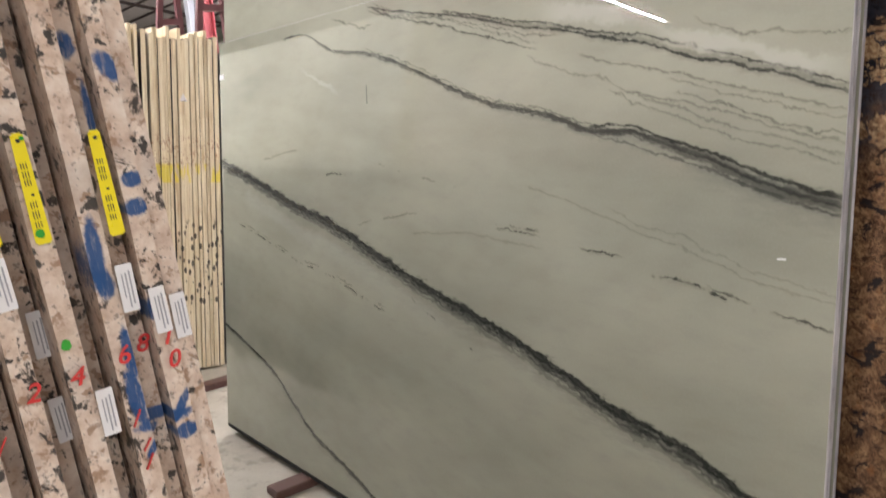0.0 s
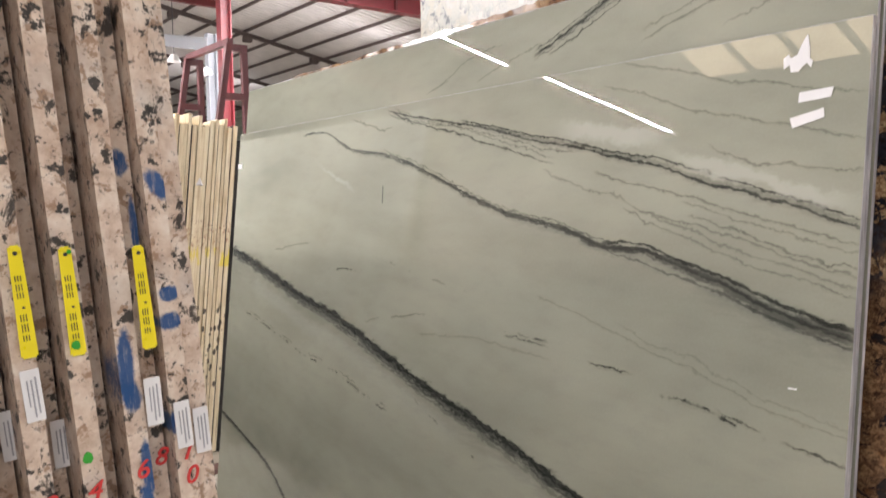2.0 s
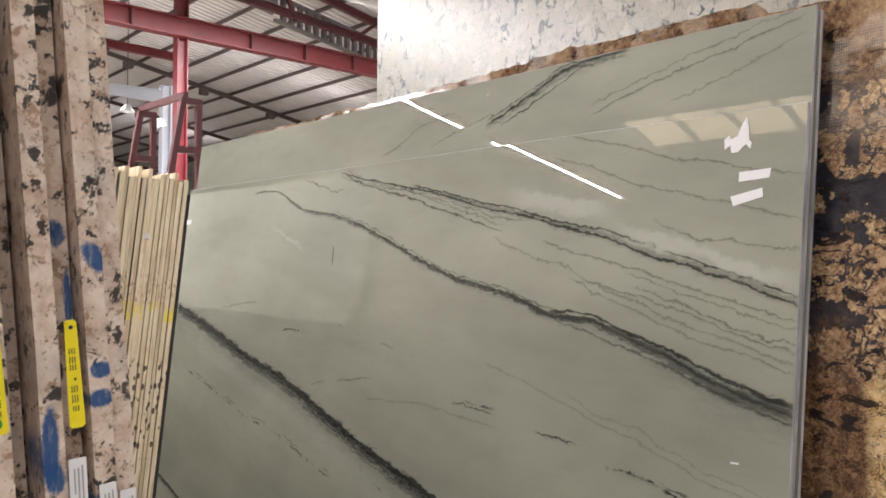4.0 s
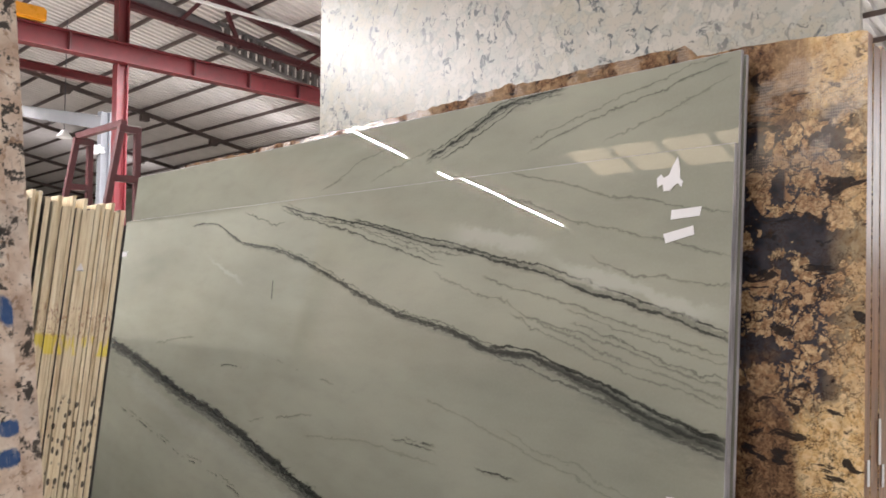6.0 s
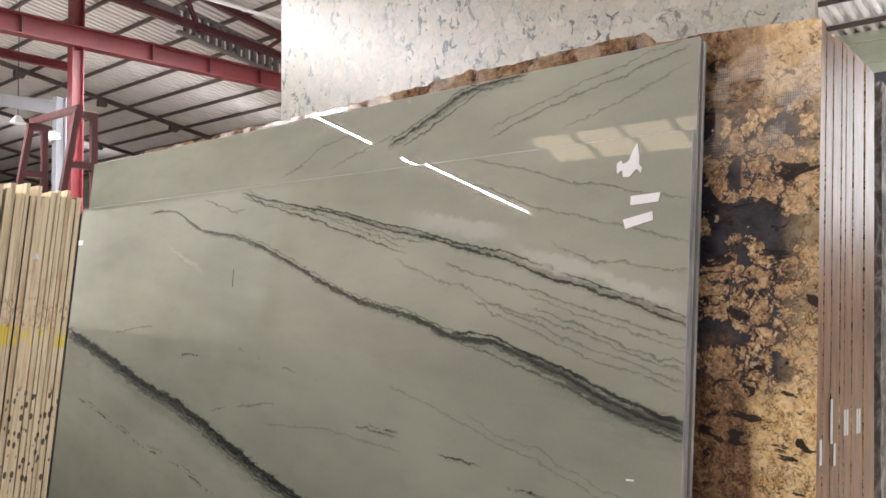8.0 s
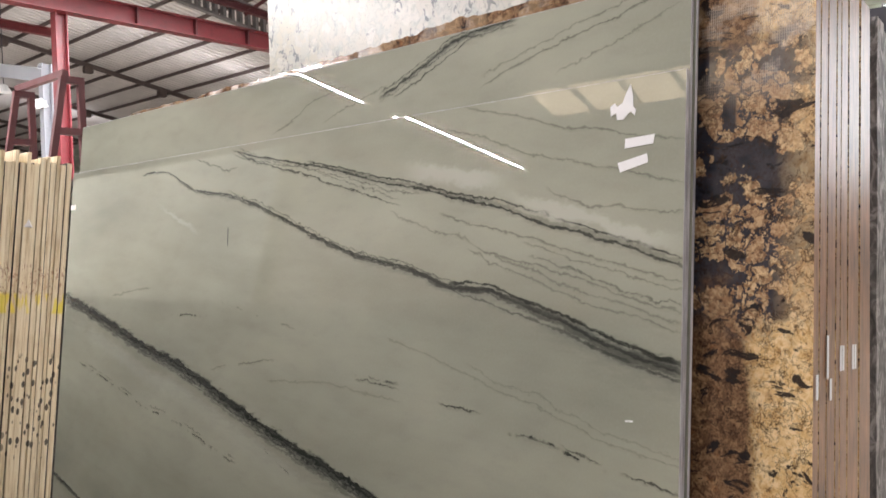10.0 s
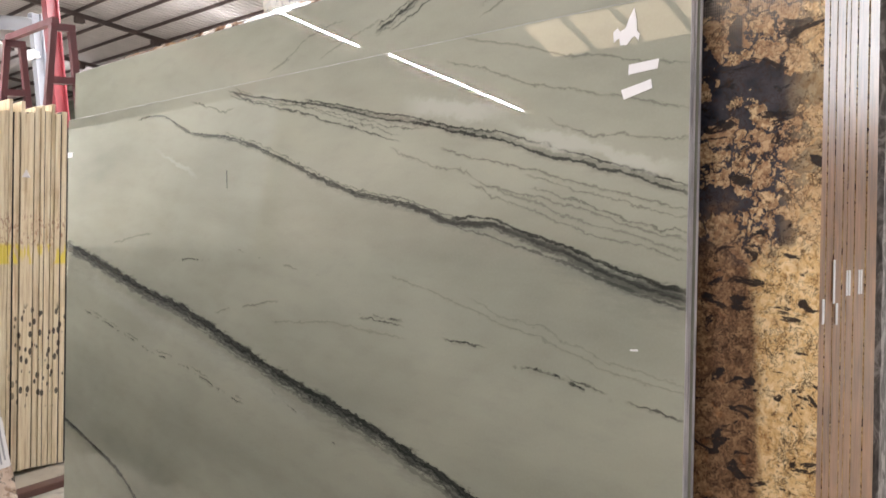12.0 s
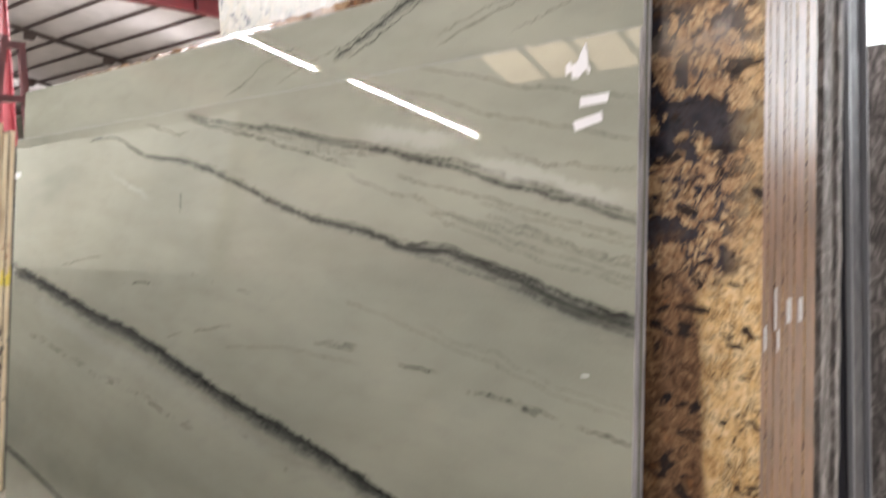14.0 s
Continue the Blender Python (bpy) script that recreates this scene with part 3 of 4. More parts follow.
def part(name, bm, material, parent=None, label="", m=None):
    data = bpy.data.meshes.new(name)
    bm.to_mesh(data)
    bm.free()
    for mat in material if isinstance(material, (list, tuple)) else [material]:
        data.materials.append(mat)
    ob = new(name, data)
    ob.parent = parent
    if m is not None:
        ob.matrix_basis = m
    if label:
        ob["label"] = label
    return ob


def bm_box(*a, bevel=0.0):
    bm = bmesh.new()
    box(bm, *a)
    if bevel:
        bmesh.ops.bevel(bm, geom=bm.edges[:], offset=bevel, segments=2, affect="EDGES")
    return bm


def empty(name, m, label, category, group=""):
    ob = new(name)
    ob.matrix_basis = m
    return tagged(ob, label, category, group, "thing")


def slab(name, x0, x1, y, thick, z0, z1, mats, m, label, group="", rough_top=0.0, rough_end=0.0, seed=0, bevel=0.0015, crest=None):
    """An upright stone slab: polished faces (first material), sawn edges (second), with uneven rims where it was left rough."""
    bm = bmesh.new()
    rng = random.Random(seed)
    nx, nz = ((220 if crest else 60) if rough_top else 1), (30 if rough_end else 1)
    tops = [rng.uniform(-1, 0) * rough_top + 0.3 * rough_top * math.sin(k * 0.7 + seed) for k in range(nx + 1)]
    if crest:
        tops = [v + crest(x0 + (x1 - x0) * k / nx) for k, v in enumerate(tops)]
    ends = [rng.uniform(-1, 0) * rough_end for _ in range(nz + 1)]
    grid = {}
    for side in (0, 1):
        for i in range(nx + 1):
            for j in range(nz + 1):
                if 0 < i < nx and 0 < j < nz:
                    continue
                x, z = x0 + (x1 - x0) * i / nx, z0 + (z1 - z0) * j / nz
                x += ends[j] if i == nx else 0
                z += tops[i] if j == nz else 0
                chip = rng.uniform(0, 0.3) * thick if (side and j == nz and rough_top) else 0
                grid[side, i, j] = bm.verts.new((x, y + (thick - chip if side else chip), z))
    rim = [(i, 0) for i in range(nx)] + [(nx, j) for j in range(nz)] + [(i, nz) for i in range(nx, 0, -1)] + [(0, j) for j in range(nz, 0, -1)]
    bm.faces.new([grid[0, i, j] for i, j in rim])
    bm.faces.new([grid[1, i, j] for i, j in reversed(rim)])
    for (a, b), (c, d) in zip(rim, rim[1:] + rim[:1]):
        f = bm.faces.new((grid[0, c, d], grid[0, a, b], grid[1, a, b], grid[1, c, d]))
        f.material_index = 2 if crest and b == d == nz else 1
    bmesh.ops.recalc_face_normals(bm, faces=bm.faces[:])
    if bevel and not rough_top and not rough_end:
        for f in bmesh.ops.bevel(bm, geom=bm.edges[:], offset=bevel, segments=1, affect="EDGES")["faces"]:
            f.material_index = 1
    ob = part(name, bm, mats, None, "", m)
    return tagged(ob, label, "stone slab", group, "thing")


# ---- the hall ----
bm = bmesh.new()
FLOOR = 0.085
box(bm, -60, -40, -0.3, 30, 30, FLOOR)
tagged(part("floor", bm, M_FLOOR), "stained pale concrete warehouse floor", "floor", kind="structure")

RIDGE, EAVE_N, EAVE_S, PITCH = 8.6, 13.8, -14.0, 0.19


def roof_z(y):
    return RIDGE - PITCH * abs(y)


def corrugated(y0, y1, x0, x1, lift=0.0):
    bm = bmesh.new()
    prof = [(0, 0), (0.08, 0), (0.095, 0.1), (0.175, 0.1), (0.2, 0)]
    rows = []
    for k in range(int((x1 - x0) / 0.2)):
        for px_, pz in prof[1:]:
            x = x0 + k * 0.2 + px_
            rows.append([bm.verts.new((x, y, roof_z(y) + pz + lift)) for y in (y0, y1)])
    for a, b in zip(rows, rows[1:]):
        bm.faces.new((a[0], b[0], b[1], a[1]))
    return bm


tagged(part("ceiling", corrugated(0.0, EAVE_N + 0.4, -46, 14), M_SHEET), "corrugated galvanised steel roof sheeting", "roof", kind="structure")
tagged(part("ceiling", corrugated(-9.9, 0.0, -46, 14), M_SHEET), "corrugated galvanised steel roof sheeting", "roof", kind="structure")
tagged(part("ceiling", corrugated(EAVE_S - 0.4, -11.1, -46, 14), M_SHEET), "corrugated galvanised steel roof sheeting", "roof", kind="structure")
M_SKYLIGHT = Mat("translucent_skylight", 0.4)
M_SKYLIGHT.set("Base Color", (0.8, 0.76, 0.66)).set("Emission Color", (1.0, 0.74, 0.5, 1)).set("Emission Strength", 3.2)
SKY_X = [-5.05 + 1.0 * k for k in range(7)]
bm = bmesh.new()
xs = [-46] + [v for x in SKY_X for v in (x, x + 0.86)] + [14]
for a, b in zip(xs[::2], xs[1::2]):
    bar(bm, ((a + b) / 2, -9.9, roof_z(9.9) + 0.01), ((a + b) / 2, -11.1, roof_z(11.1) + 0.01), b - a, 0.02)
tagged(part("ceiling", bm, M_SHEET), "corrugated roof sheeting between skylights", "roof", kind="structure")
for x in SKY_X:
    bm = bmesh.new()
    bar(bm, (x + 0.43, -9.9, roof_z(9.9) + 0.03), (x + 0.43, -11.1, roof_z(11.1) + 0.03), 0.86, 0.01)
    tagged(part("skylight", bm, M_SKYLIGHT.mat), "translucent warm-lit skylight panel in the roof", "skylight", "skylight row", "structure")

bm = bmesh.new()
for b in ((-46, 0, 0.6, 5.97), (8.0, 0, 14, 5.97), (0.6, 0, 8.0, 2.4), (0.6, 5.4, 8.0, 5.97)):
    box(bm, b[0], EAVE_N, b[1], b[2], EAVE_N + 0.2, b[3])
wall_north = tagged(part("wall_north", bm, M_WALL), "pale warehouse side wall clad in siding", "wall", kind="structure")
z = 3.0
while z < roof_z(EAVE_N) - 0.1:
    bm = bmesh.new()
    vs = [(-46, EAVE_N - 0.002, z), (-46, EAVE_N - 0.035, z + 0.02), (-46, EAVE_N - 0.012, z + 0.19), (-46, EAVE_N - 0.002, z + 0.2)]
    a = [bm.verts.new(v) for v in vs]
    b = [bm.verts.new((0.6, v[1], v[2])) for v in vs]
    for i in range(3):
        bm.faces.new((a[i], b[i], b[i + 1], a[i + 1]))
    part("siding_board", bm, M_SIDING, wall_north)
    z += 0.2
for nm, b in (("wall_south", (-46, EAVE_S - 0.2, 0, 14, EAVE_S, 5.94)), ("wall_west", (-46.2, EAVE_S, 0, -46, EAVE_N, 9)), ("wall_east", (14, EAVE_S, 0, 14.2, EAVE_N, 9))):
    bm = bmesh.new()
    box(bm, *b)
    tagged(part(nm, bm, M_WALL), "plain pale warehouse wall", "wall", kind="structure")

# purlins along the hall, rafters down the slopes
y = EAVE_N - 0.5
k = 0
while y > -13:
    if -11.3 < y < -9.7:
        y -= 0.92
        continue
    bm = bmesh.new()
    zz = roof_z(y) - 0.055
    bar(bm, (-46, y, zz), (14, y, zz), 0.04, 0.085)
    tagged(part("purlin", bm, M_PURLIN), "dark steel roof purlin", "purlin", "roof purlins", "structure")
    y -= 0.92
for x in (-38, -33, -28, -23, -18, -6.2, 2.6, 7, 12):
    bm = bmesh.new()
    ibeam(bm, (x, 0, RIDGE - 0.25), (x, EAVE_N, roof_z(EAVE_N) - 0.25), 0.1, 0.11)
    ibeam(bm, (x, 0, RIDGE - 0.25), (x, EAVE_S, roof_z(EAVE_S) - 0.25), 0.1, 0.11)
    tagged(part("rafter", bm, M_PURLIN), "dark steel roof rafter", "rafter", "roof rafters", "structure")

# crane runway
runway = empty("crane_runway_beam", pose(-8.25, 0, 5.355), "red painted steel crane runway beam with stiffeners", "crane beam")
bm = bmesh.new()
ibeam(bm, (0, -13, 0), (0, EAVE_N - 0.3, 0), 0.2, 0.31, 0.02)
part("beam", bm, M_RED, runway)
for yy in [2.9, 4.9, 5.95, 7.0] + [k * 1.05 + 8.05 for k in range(3)] + [1.8 - k * 1.05 for k in range(12)]:
    part("stiffener", bm_box(-0.095, yy - 0.015, -0.135, 0.095, yy + 0.015, 0.135), M_DARKRED, runway)


def column(x, y, top, mat, label, w=0.26):
    c = empty("steel_column", pose(x, y, FLOOR), label, "column")
    top -= FLOOR
    bm = bmesh.new()
    ibeam(bm, (0, 0, 0.03), (0, 0, top), w, w, 0.02, (0, 1, 0))
    part("shaft", bm, mat, c)
    plate = part("base_plate", bm_box(-w * 0.8, -w * 0.8, 0, w * 0.8, w * 0.8, 0.03), mat, c)
    for a in (-0.65, 0.65):
        for b in (-0.65, 0.65):
            bm = bmesh.new()
            cyl(bm, (a * w, b * w, 0.03), (a * w, b * w, 0.06), 0.018, 6)
            part("bolt", bm, M_DARKSTEEL, plate)
    return c


column(-8.36, 3.74, 7.6, M_RED, "red painted steel column carrying the crane beam", 0.18)
column(-8.42, -6.3, 7.2, M_RED, "red painted steel column carrying the crane beam")
column(-9.2, 3.85, 4.6, M_GREYSTEEL, "grey painted steel column behind the red one", 0.16)
bm = bmesh.new()
ibeam(bm, (-13.2, 3.75, 5.25), (-9.1, 3.75, 4.4), 0.15, 0.22)
tagged(part("grey_beam", bm, M_GREYSTEEL), "grey painted steel beam on the grey column", "beam")
bm = bmesh.new()
ibeam(bm, (-10, 1.0, 5.4), (-10, 4.4, 5.33), 0.1, 0.14)
tagged(part("red_tie_beam", bm, M_RED), "thin red painted steel tie beam", "beam")

# bridge crane carrying the white slab
QY = 1.4
crane = empty("bridge_crane", pose(0, 0, 0), "yellow overhead bridge crane on its runway beam", "crane")
bm = bmesh.new()
box(bm, -8.4, QY - 0.9, 5.53, -8.1, QY + 1.15, 5.74)
bmesh.ops.bevel(bm, geom=bm.edges[:], offset=0.03, segments=2, affect="EDGES")
carriage = part("end_carriage", bm, M_YELLOW, crane)
bm = bmesh.new()
ibeam(bm, (-8.3, QY, 5.95), (13.9, QY, 5.95), 0.25, 0.4)
part("girder", bm, M_YELLOW, crane)
for yy in (QY - 0.6, QY + 0.9):
    bm = bmesh.new()
    cyl(bm, (-8.32, yy, 5.56), (-8.18, yy, 5.56), 0.045)
    part("wheel", bm, M_DARKSTEEL, carriage)
QX0, QX1, QZ0, QZ1 = -0.05, 2.93, 2.5, 4.3
hoist = empty("slab_lifter", pose((QX0 + QX1) / 2, QY, QZ1), "steel slab lifting clamp on a crane cable", "lifting clamp")
part("jaw", bm_box(-0.12, -0.05, -0.12, 0.12, -0.014, 0.1, bevel=0.006), M_DARKSTEEL, hoist)
part("jaw", bm_box(-0.12, 0.014, -0.12, 0.12, 0.05, 0.1, bevel=0.006), M_DARKSTEEL, hoist)
part("bridge", bm_box(-0.1, -0.05, 0.1, 0.1, 0.05, 0.16, bevel=0.006), M_DARKSTEEL, hoist)
bm = bmesh.new()
cyl(bm, (0, 0, 0.16), (0, 0, 5.75 - QZ1), 0.009, 8)
part("cable", bm, M_DARKSTEEL, hoist)
slab("hoisted_slab", QX0, QX1, QY - 0.015, 0.03, QZ0, QZ1, (M_QUARTZ, M_QUARTZ), pose(0, 0, 0), "white speckled quartz slab hanging from the crane")

# ---- the rack of grey slabs ----
rack = empty("slab_rack", pose(0, 0, 0), "low steel slab rack with black strip painted as shade", "rack")
for x in (0.82, 1.9, 2.75, -0.75, -1.7):
    part("bearer", bm_box(x - 0.05, -0.17, FLOOR, x + 0.05, 1.0, 0.122, bevel=0.005), M_WOOD, rack)
# black strip standing in for the shade in the gap under the slabs
part("gap_shade_strip", bm_box(-0.0, 0.0, 0.121, 3.3, 0.95, 0.14), M_GAP_SHADE, rack)
SLABS = "slabs on the grey rack"
slab("stone_slab", 0, 3.007, 0, 0.014, 0, 1.9, (M_FRONT, M_GREY_EDGE), RACK, "polished grey-green quartzite slab with dark diagonal veins", SLABS)
TURNED = RACK @ pose(0, 0.018, 0, 0, 0, 0.12) @ pose(0, 0, 0, -0.3)  # the taller slabs do not lie quite flat on the front one
slab("stone_slab", 0.0, 3.0, 0.0, 0.011, 0, 2.124, (M_BACK, M_GREY_EDGE), TURNED, "taller polished grey quartzite slab behind the front one", SLABS)
slab("stone_slab", 0.01, 3.006, 0.014, 0.011, 0, 2.116, (M_BACK, M_GREY_EDGE), TURNED, "taller polished grey quartzite slab behind the front one", SLABS)
BROWN = "slabs of brown granite"
ys = [(0.085, 0.038, 3.243), (0.1245, 0.048, 3.2435), (0.174, 0.062, 3.2445), (0.2375, 0.031, 3.245), (0.27, 0.057, 3.2455), (0.3285, 0.097, 3.2462), (0.427, 0.114, 3.247)]


def broken_crest(x):
    """How far the split top of the first brown slab stands above its corner."""
    lump = 0.01 * noise.noise((x * 5, 0.3, 0)) + 0.007 * noise.noise((x * 23, 2.0, 0))
    return (0.008 + 0.024 * min(1, max(0, (x - 1.4) / 0.8)) + lump) * min(1, max(0, (2.86 - x) / 0.02)) - 0.09 * max(0, x - 3.0)


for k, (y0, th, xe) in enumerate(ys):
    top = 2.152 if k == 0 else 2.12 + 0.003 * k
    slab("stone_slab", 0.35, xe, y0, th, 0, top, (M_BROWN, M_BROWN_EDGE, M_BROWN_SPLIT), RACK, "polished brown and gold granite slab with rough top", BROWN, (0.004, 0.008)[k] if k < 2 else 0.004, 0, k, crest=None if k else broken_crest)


def marble():
    m = Mat("grey_white_marble", rough=0.6)
    n = m.noise(30, 6, 0.68, m.scaled(1, 1, 0.5), 1.2)
    col = m.ramp(n, (0.35, (0.06, 0.055, 0.055)), (0.5, (0.17, 0.155, 0.15)), (0.62, (0.42, 0.39, 0.38)))
    return m.set("Base Color", col).bump(n, 0.2, 0.003).mat


M_MARBLE = marble()
for k, (y0, th, xe) in enumerate(((0.545, 0.09, 3.22), (0.64, 0.08, 3.238), (0.725, 0.1, 3.225), (0.83, 0.06, 3.235))):
    slab("stone_slab", 0.8, xe, y0, th, 0, 2.16, (M_MARBLE, M_MARBLE), RACK, "grey and white veined marble slab", "marble slabs", 0.006, 0.004, 50 + k)
stanchion = empty("rack_stanchion", pose(3.13, 1.3, FLOOR), "dark blue-grey steel rack upright", "rack upright")
part("upright", bm_box(-0.09, -0.13, 0.02, 0.09, 0.16, 2.23, bevel=0.008), M_DARKSTEEL, stanchion)
part("lip", bm_box(0.09, -0.135, 0.02, 0.105, -0.115, 2.23), M_GREYSTEEL, stanchion)
part("lip", bm_box(0.09, 0.14, 0.02, 0.105, 0.16, 2.23), M_GREYSTEEL, stanchion)
part("base_plate", bm_box(-0.2, -0.25, 0, 0.2, 0.35, 0.02), M_DARKSTEEL, stanchion)
for k in range(8):
    slab("stone_slab", 0.9, 3.3 - 0.02 * (k % 3), 1.55 + 0.05 * k, 0.03, 0.0, 2.2, (M_QUARTZ if k % 2 else M_MARBLE, M_MARBLE), pose(0, 0.1, FLOOR, -4), "speckled stone slab on the next rack", "far slabs", 0, 0.006, 70 + k)

# ---- cream slabs further down the rack ----
rng = random.Random(5)
y = -0.2
k = 0
while y < 0.46:
    th = rng.choice((0.02, 0.03, 0.03))
    splay = RACK @ pose(0, y, 0, 0.9 - 0.15 * k if k < 6 else 0) @ pose(0, -y, 0)
    # every third slab has near-black faces
    slab("stone_slab", -3.6, -1.1 + rng.uniform(-0.02, 0.0), y, th, 0.0, 2.1 + rng.uniform(-0.04, 0.05), (M_DARK_FACE if k % 3 == 2 else M_CREAM, M_CREAM), splay, "cream stone slab standing on edge with sawn side", "cream slabs", seed=k)
    y += th + (0.012 if k < 6 else rng.choice((0.002, 0.003, 0.006)))
    k += 1
# near-black slabs fill the gap between the cream and the grey slabs
for dy, th, xe, top, mats in ((0.004, 0.03, -1.12, 1.98, (M_DARK_FACE, M_DARK_FACE)), (0.038, 0.05, -1.16, 2.03, (M_DARK_FACE, M_DARK_FACE)), (0.092, 0.05, -1.13, 1.97, (M_DARK_FACE, M_DARK_FACE)), (0.146, 0.06, -1.15, 1.98, (M_DARK_FACE, M_DARK_FACE))):
    slab("stone_slab", -3.5, xe, y + dy, th, 0, top, mats, RACK, "near-black slab filling the gap behind cream slabs", "cream slabs", seed=k)

# ---- the stack across the aisle ----
M_SPOT = spotted_granite()
M_PALE = flat("pale_reflector_grey", (0.62, 0.63, 0.56), 0.5, vary=0.1)
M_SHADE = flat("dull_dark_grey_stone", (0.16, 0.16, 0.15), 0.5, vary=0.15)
for k in range(9):
    for s_ in (0, 1):
        yy = (0.127 if s_ == 0 else 0.1485) - 0.0437 * k
        slab("stone_slab", -0.2, 2.94 if s_ == 0 else (2.928, 2.915)[k] if k < 2 else 2.89, yy, 0.0195, 0.14, 2.14, (M_SPOT, M_SPOT), NEAR, "cream granite slab with brown and black spots", "spotted granite slabs", 0, 0.003, 30 + 2 * k + s_)
# unseen; made tall and pale so the front slab mirrors a bright field
for k in range(5):
    slab("stone_slab", -3.6, -0.42 - 0.03 * (k % 2), 0.13 - 0.05 * k, 0.03, 0.14, 2.62, (M_PALE, M_CREAM), NEAR, "unseen tall pale slab, added to brighten the reflection in the front slab", "pale slabs across the aisle", seed=90 + k)
# unseen; added for a dark rectangle mirrored in the front slab
slab("stone_slab", -2.9, -0.45, 0.205, 0.03, 0.14, 0.81, (M_DARK_FACE, M_MARBLE), NEAR, "low near-black slab across the aisle, added to darken the reflection", "", seed=99)
slab("stone_slab", -2.9, 2.25, 0.181, 0.02, 0.14, 1.545, (M_SHADE, M_SHADE), NEAR, "dull dark grey stone slab leaning on the stack", "", seed=98)
near_rack = empty("slab_rack", NEAR @ pose(0, 0, 0, -4.6), "low steel slab rack with dark bearers", "rack")
for x in (-3.2, -1.8, -0.8, 0.5, 1.6, 2.7):
    part("bearer", bm_box(x - 0.05, -0.5, FLOOR, x + 0.05, 0.35, 0.14, bevel=0.006), M_WOOD, near_rack)


def sticker(name, x, y, z, w, h, mat, bars, ink, label, cat, tip=0.0, hole=False, group=""):
    """A thin label on a slab's end, with bars of print and, on tags, a punched hole."""
    ob = empty(name, pose(x, y, z, 4.6) @ pose(0, 0, 0, tip), label, cat, group)
    bm = bmesh.new()
    vs = box(bm, 0, -w / 2, -h / 2, 0.0012, w / 2, h / 2)
    if hole:
        for v in vs:
            if v.co.z > 0:
                v.co.y *= 0.75
    bmesh.ops.bevel(bm, geom=[e for e in bm.edges if abs((e.verts[0].co - e.verts[1].co).x) > 1e-4], offset=w * (0.12 if hole else 0.03), segments=2, affect="EDGES")
    for v in bm.verts:
        v.co.x += 0.0016 * (abs(v.co.z) / h) ** 2
    sheet = part("sheet", bm, mat, ob)
    for by, bz, bw, bh in bars:
        part("print_bar", bm_box(0.0013, (by - bw / 2) * w, (bz - bh / 2) * h, 0.0021, (by + bw / 2) * w, (bz + bh / 2) * h), ink, sheet)
    if hole:
        bm = bmesh.new()
        cyl(bm, (0.001, 0, h * 0.43), (0.0025, 0, h * 0.43), w * 0.13, 12)
        part("hole", bm, M_INK, sheet)
    return ob


TAG_BARS = [(c, r, 0.05, w) for c in (-0.2, -0.04, 0.12) for r, w in ((0.06, 0.05), (0.13, 0.06), (0.21, 0.05), (-0.14, 0.06), (-0.23, 0.07), (-0.32, 0.05))] + [(0.05, -0.05, 0.16, 0.02)]
for y, z, tip in ((-1.3285, 1.588, 0.5), (-1.2885, 1.585, 0.3), (-1.2245, 1.583, 0.2)):
    sticker("price_tag", 2.9425, y, z, 0.014, 0.1, M_TAG, TAG_BARS, M_INK, "yellow plastic tag with small print on slab edge", "tag", tip, True, "yellow tags")
LABEL_BARS = [(0.25, 0.0, 0.09, 0.7), (0.02, -0.05, 0.09, 0.72), (-0.2, 0.05, 0.07, 0.5)]
for x, y, z in ((2.9425, -1.3235, 1.5045), (2.8925, -1.3353, 1.4598), (2.8925, -1.292, 1.4433), (2.9425, -1.219, 1.4815), (2.9425, -1.191, 1.4535), (2.9305, -1.168, 1.441), (2.8925, -1.2854, 1.3547), (2.9425, -1.2535, 1.366)):
    sticker("paper_label", x, y, z, 0.0155, 0.047, M_PAPER, LABEL_BARS, M_BLUEGREY, "white paper label with grey print on slab edge", "label", random.uniform(-2, 2), False, "white labels")
for x, y, z, r in ((2.9425, -1.2865, 1.545, 0.004), (2.9425, -1.289, 1.63, 0.002), (2.9425, -1.281, 1.44, 0.005)):
    bm = bmesh.new()
    cyl(bm, (x + 0.002, y, z), (x + 0.0028, y, z), r, 9)
    for v in bm.verts:
        v.co.y += 0.3 * r * noise.noise(v.co * 300)
        v.co.z += 0.4 * r * noise.noise(v.co * 250)
    tagged(part("marker_dab", bm, M_GREENINK), "green marker dab on granite slab edge", "paint mark", "green dabs", "thing")


def digit(text, x, y, z, size, lean=0.0):
    """A crayon number written on a slab's end."""
    data = bpy.data.curves.new("crayon_number", "FONT")
    data.body, data.size, data.extrude, data.bevel_depth = text, size, 0.0003, 0.00025
    data.align_x, data.align_y, data.shear = "CENTER", "CENTER", 0.2
    ob = new("crayon_number", data)
    ob.matrix_basis = pose(x, y, z, 90 + 4.6, 0, 90) @ pose(0, 0, 0, 0, 0, lean)
    data.materials.append(M_REDINK)
    return tagged(ob, "red handwritten crayon number on slab edge", "number", "crayon numbers", "thing")


for text, x, y, z in (("2", 2.9422, -1.314, 1.401), ("4", 2.9422, -1.276, 1.406), ("6", 2.9422, -1.232, 1.416), ("8", 2.9172, -1.206, 1.417), ("1", 2.9422, -1.188, 1.425), ("0", 2.9422, -1.1845, 1.4)):
    digit(text, x, y, z, 0.026, random.uniform(-12, 6))
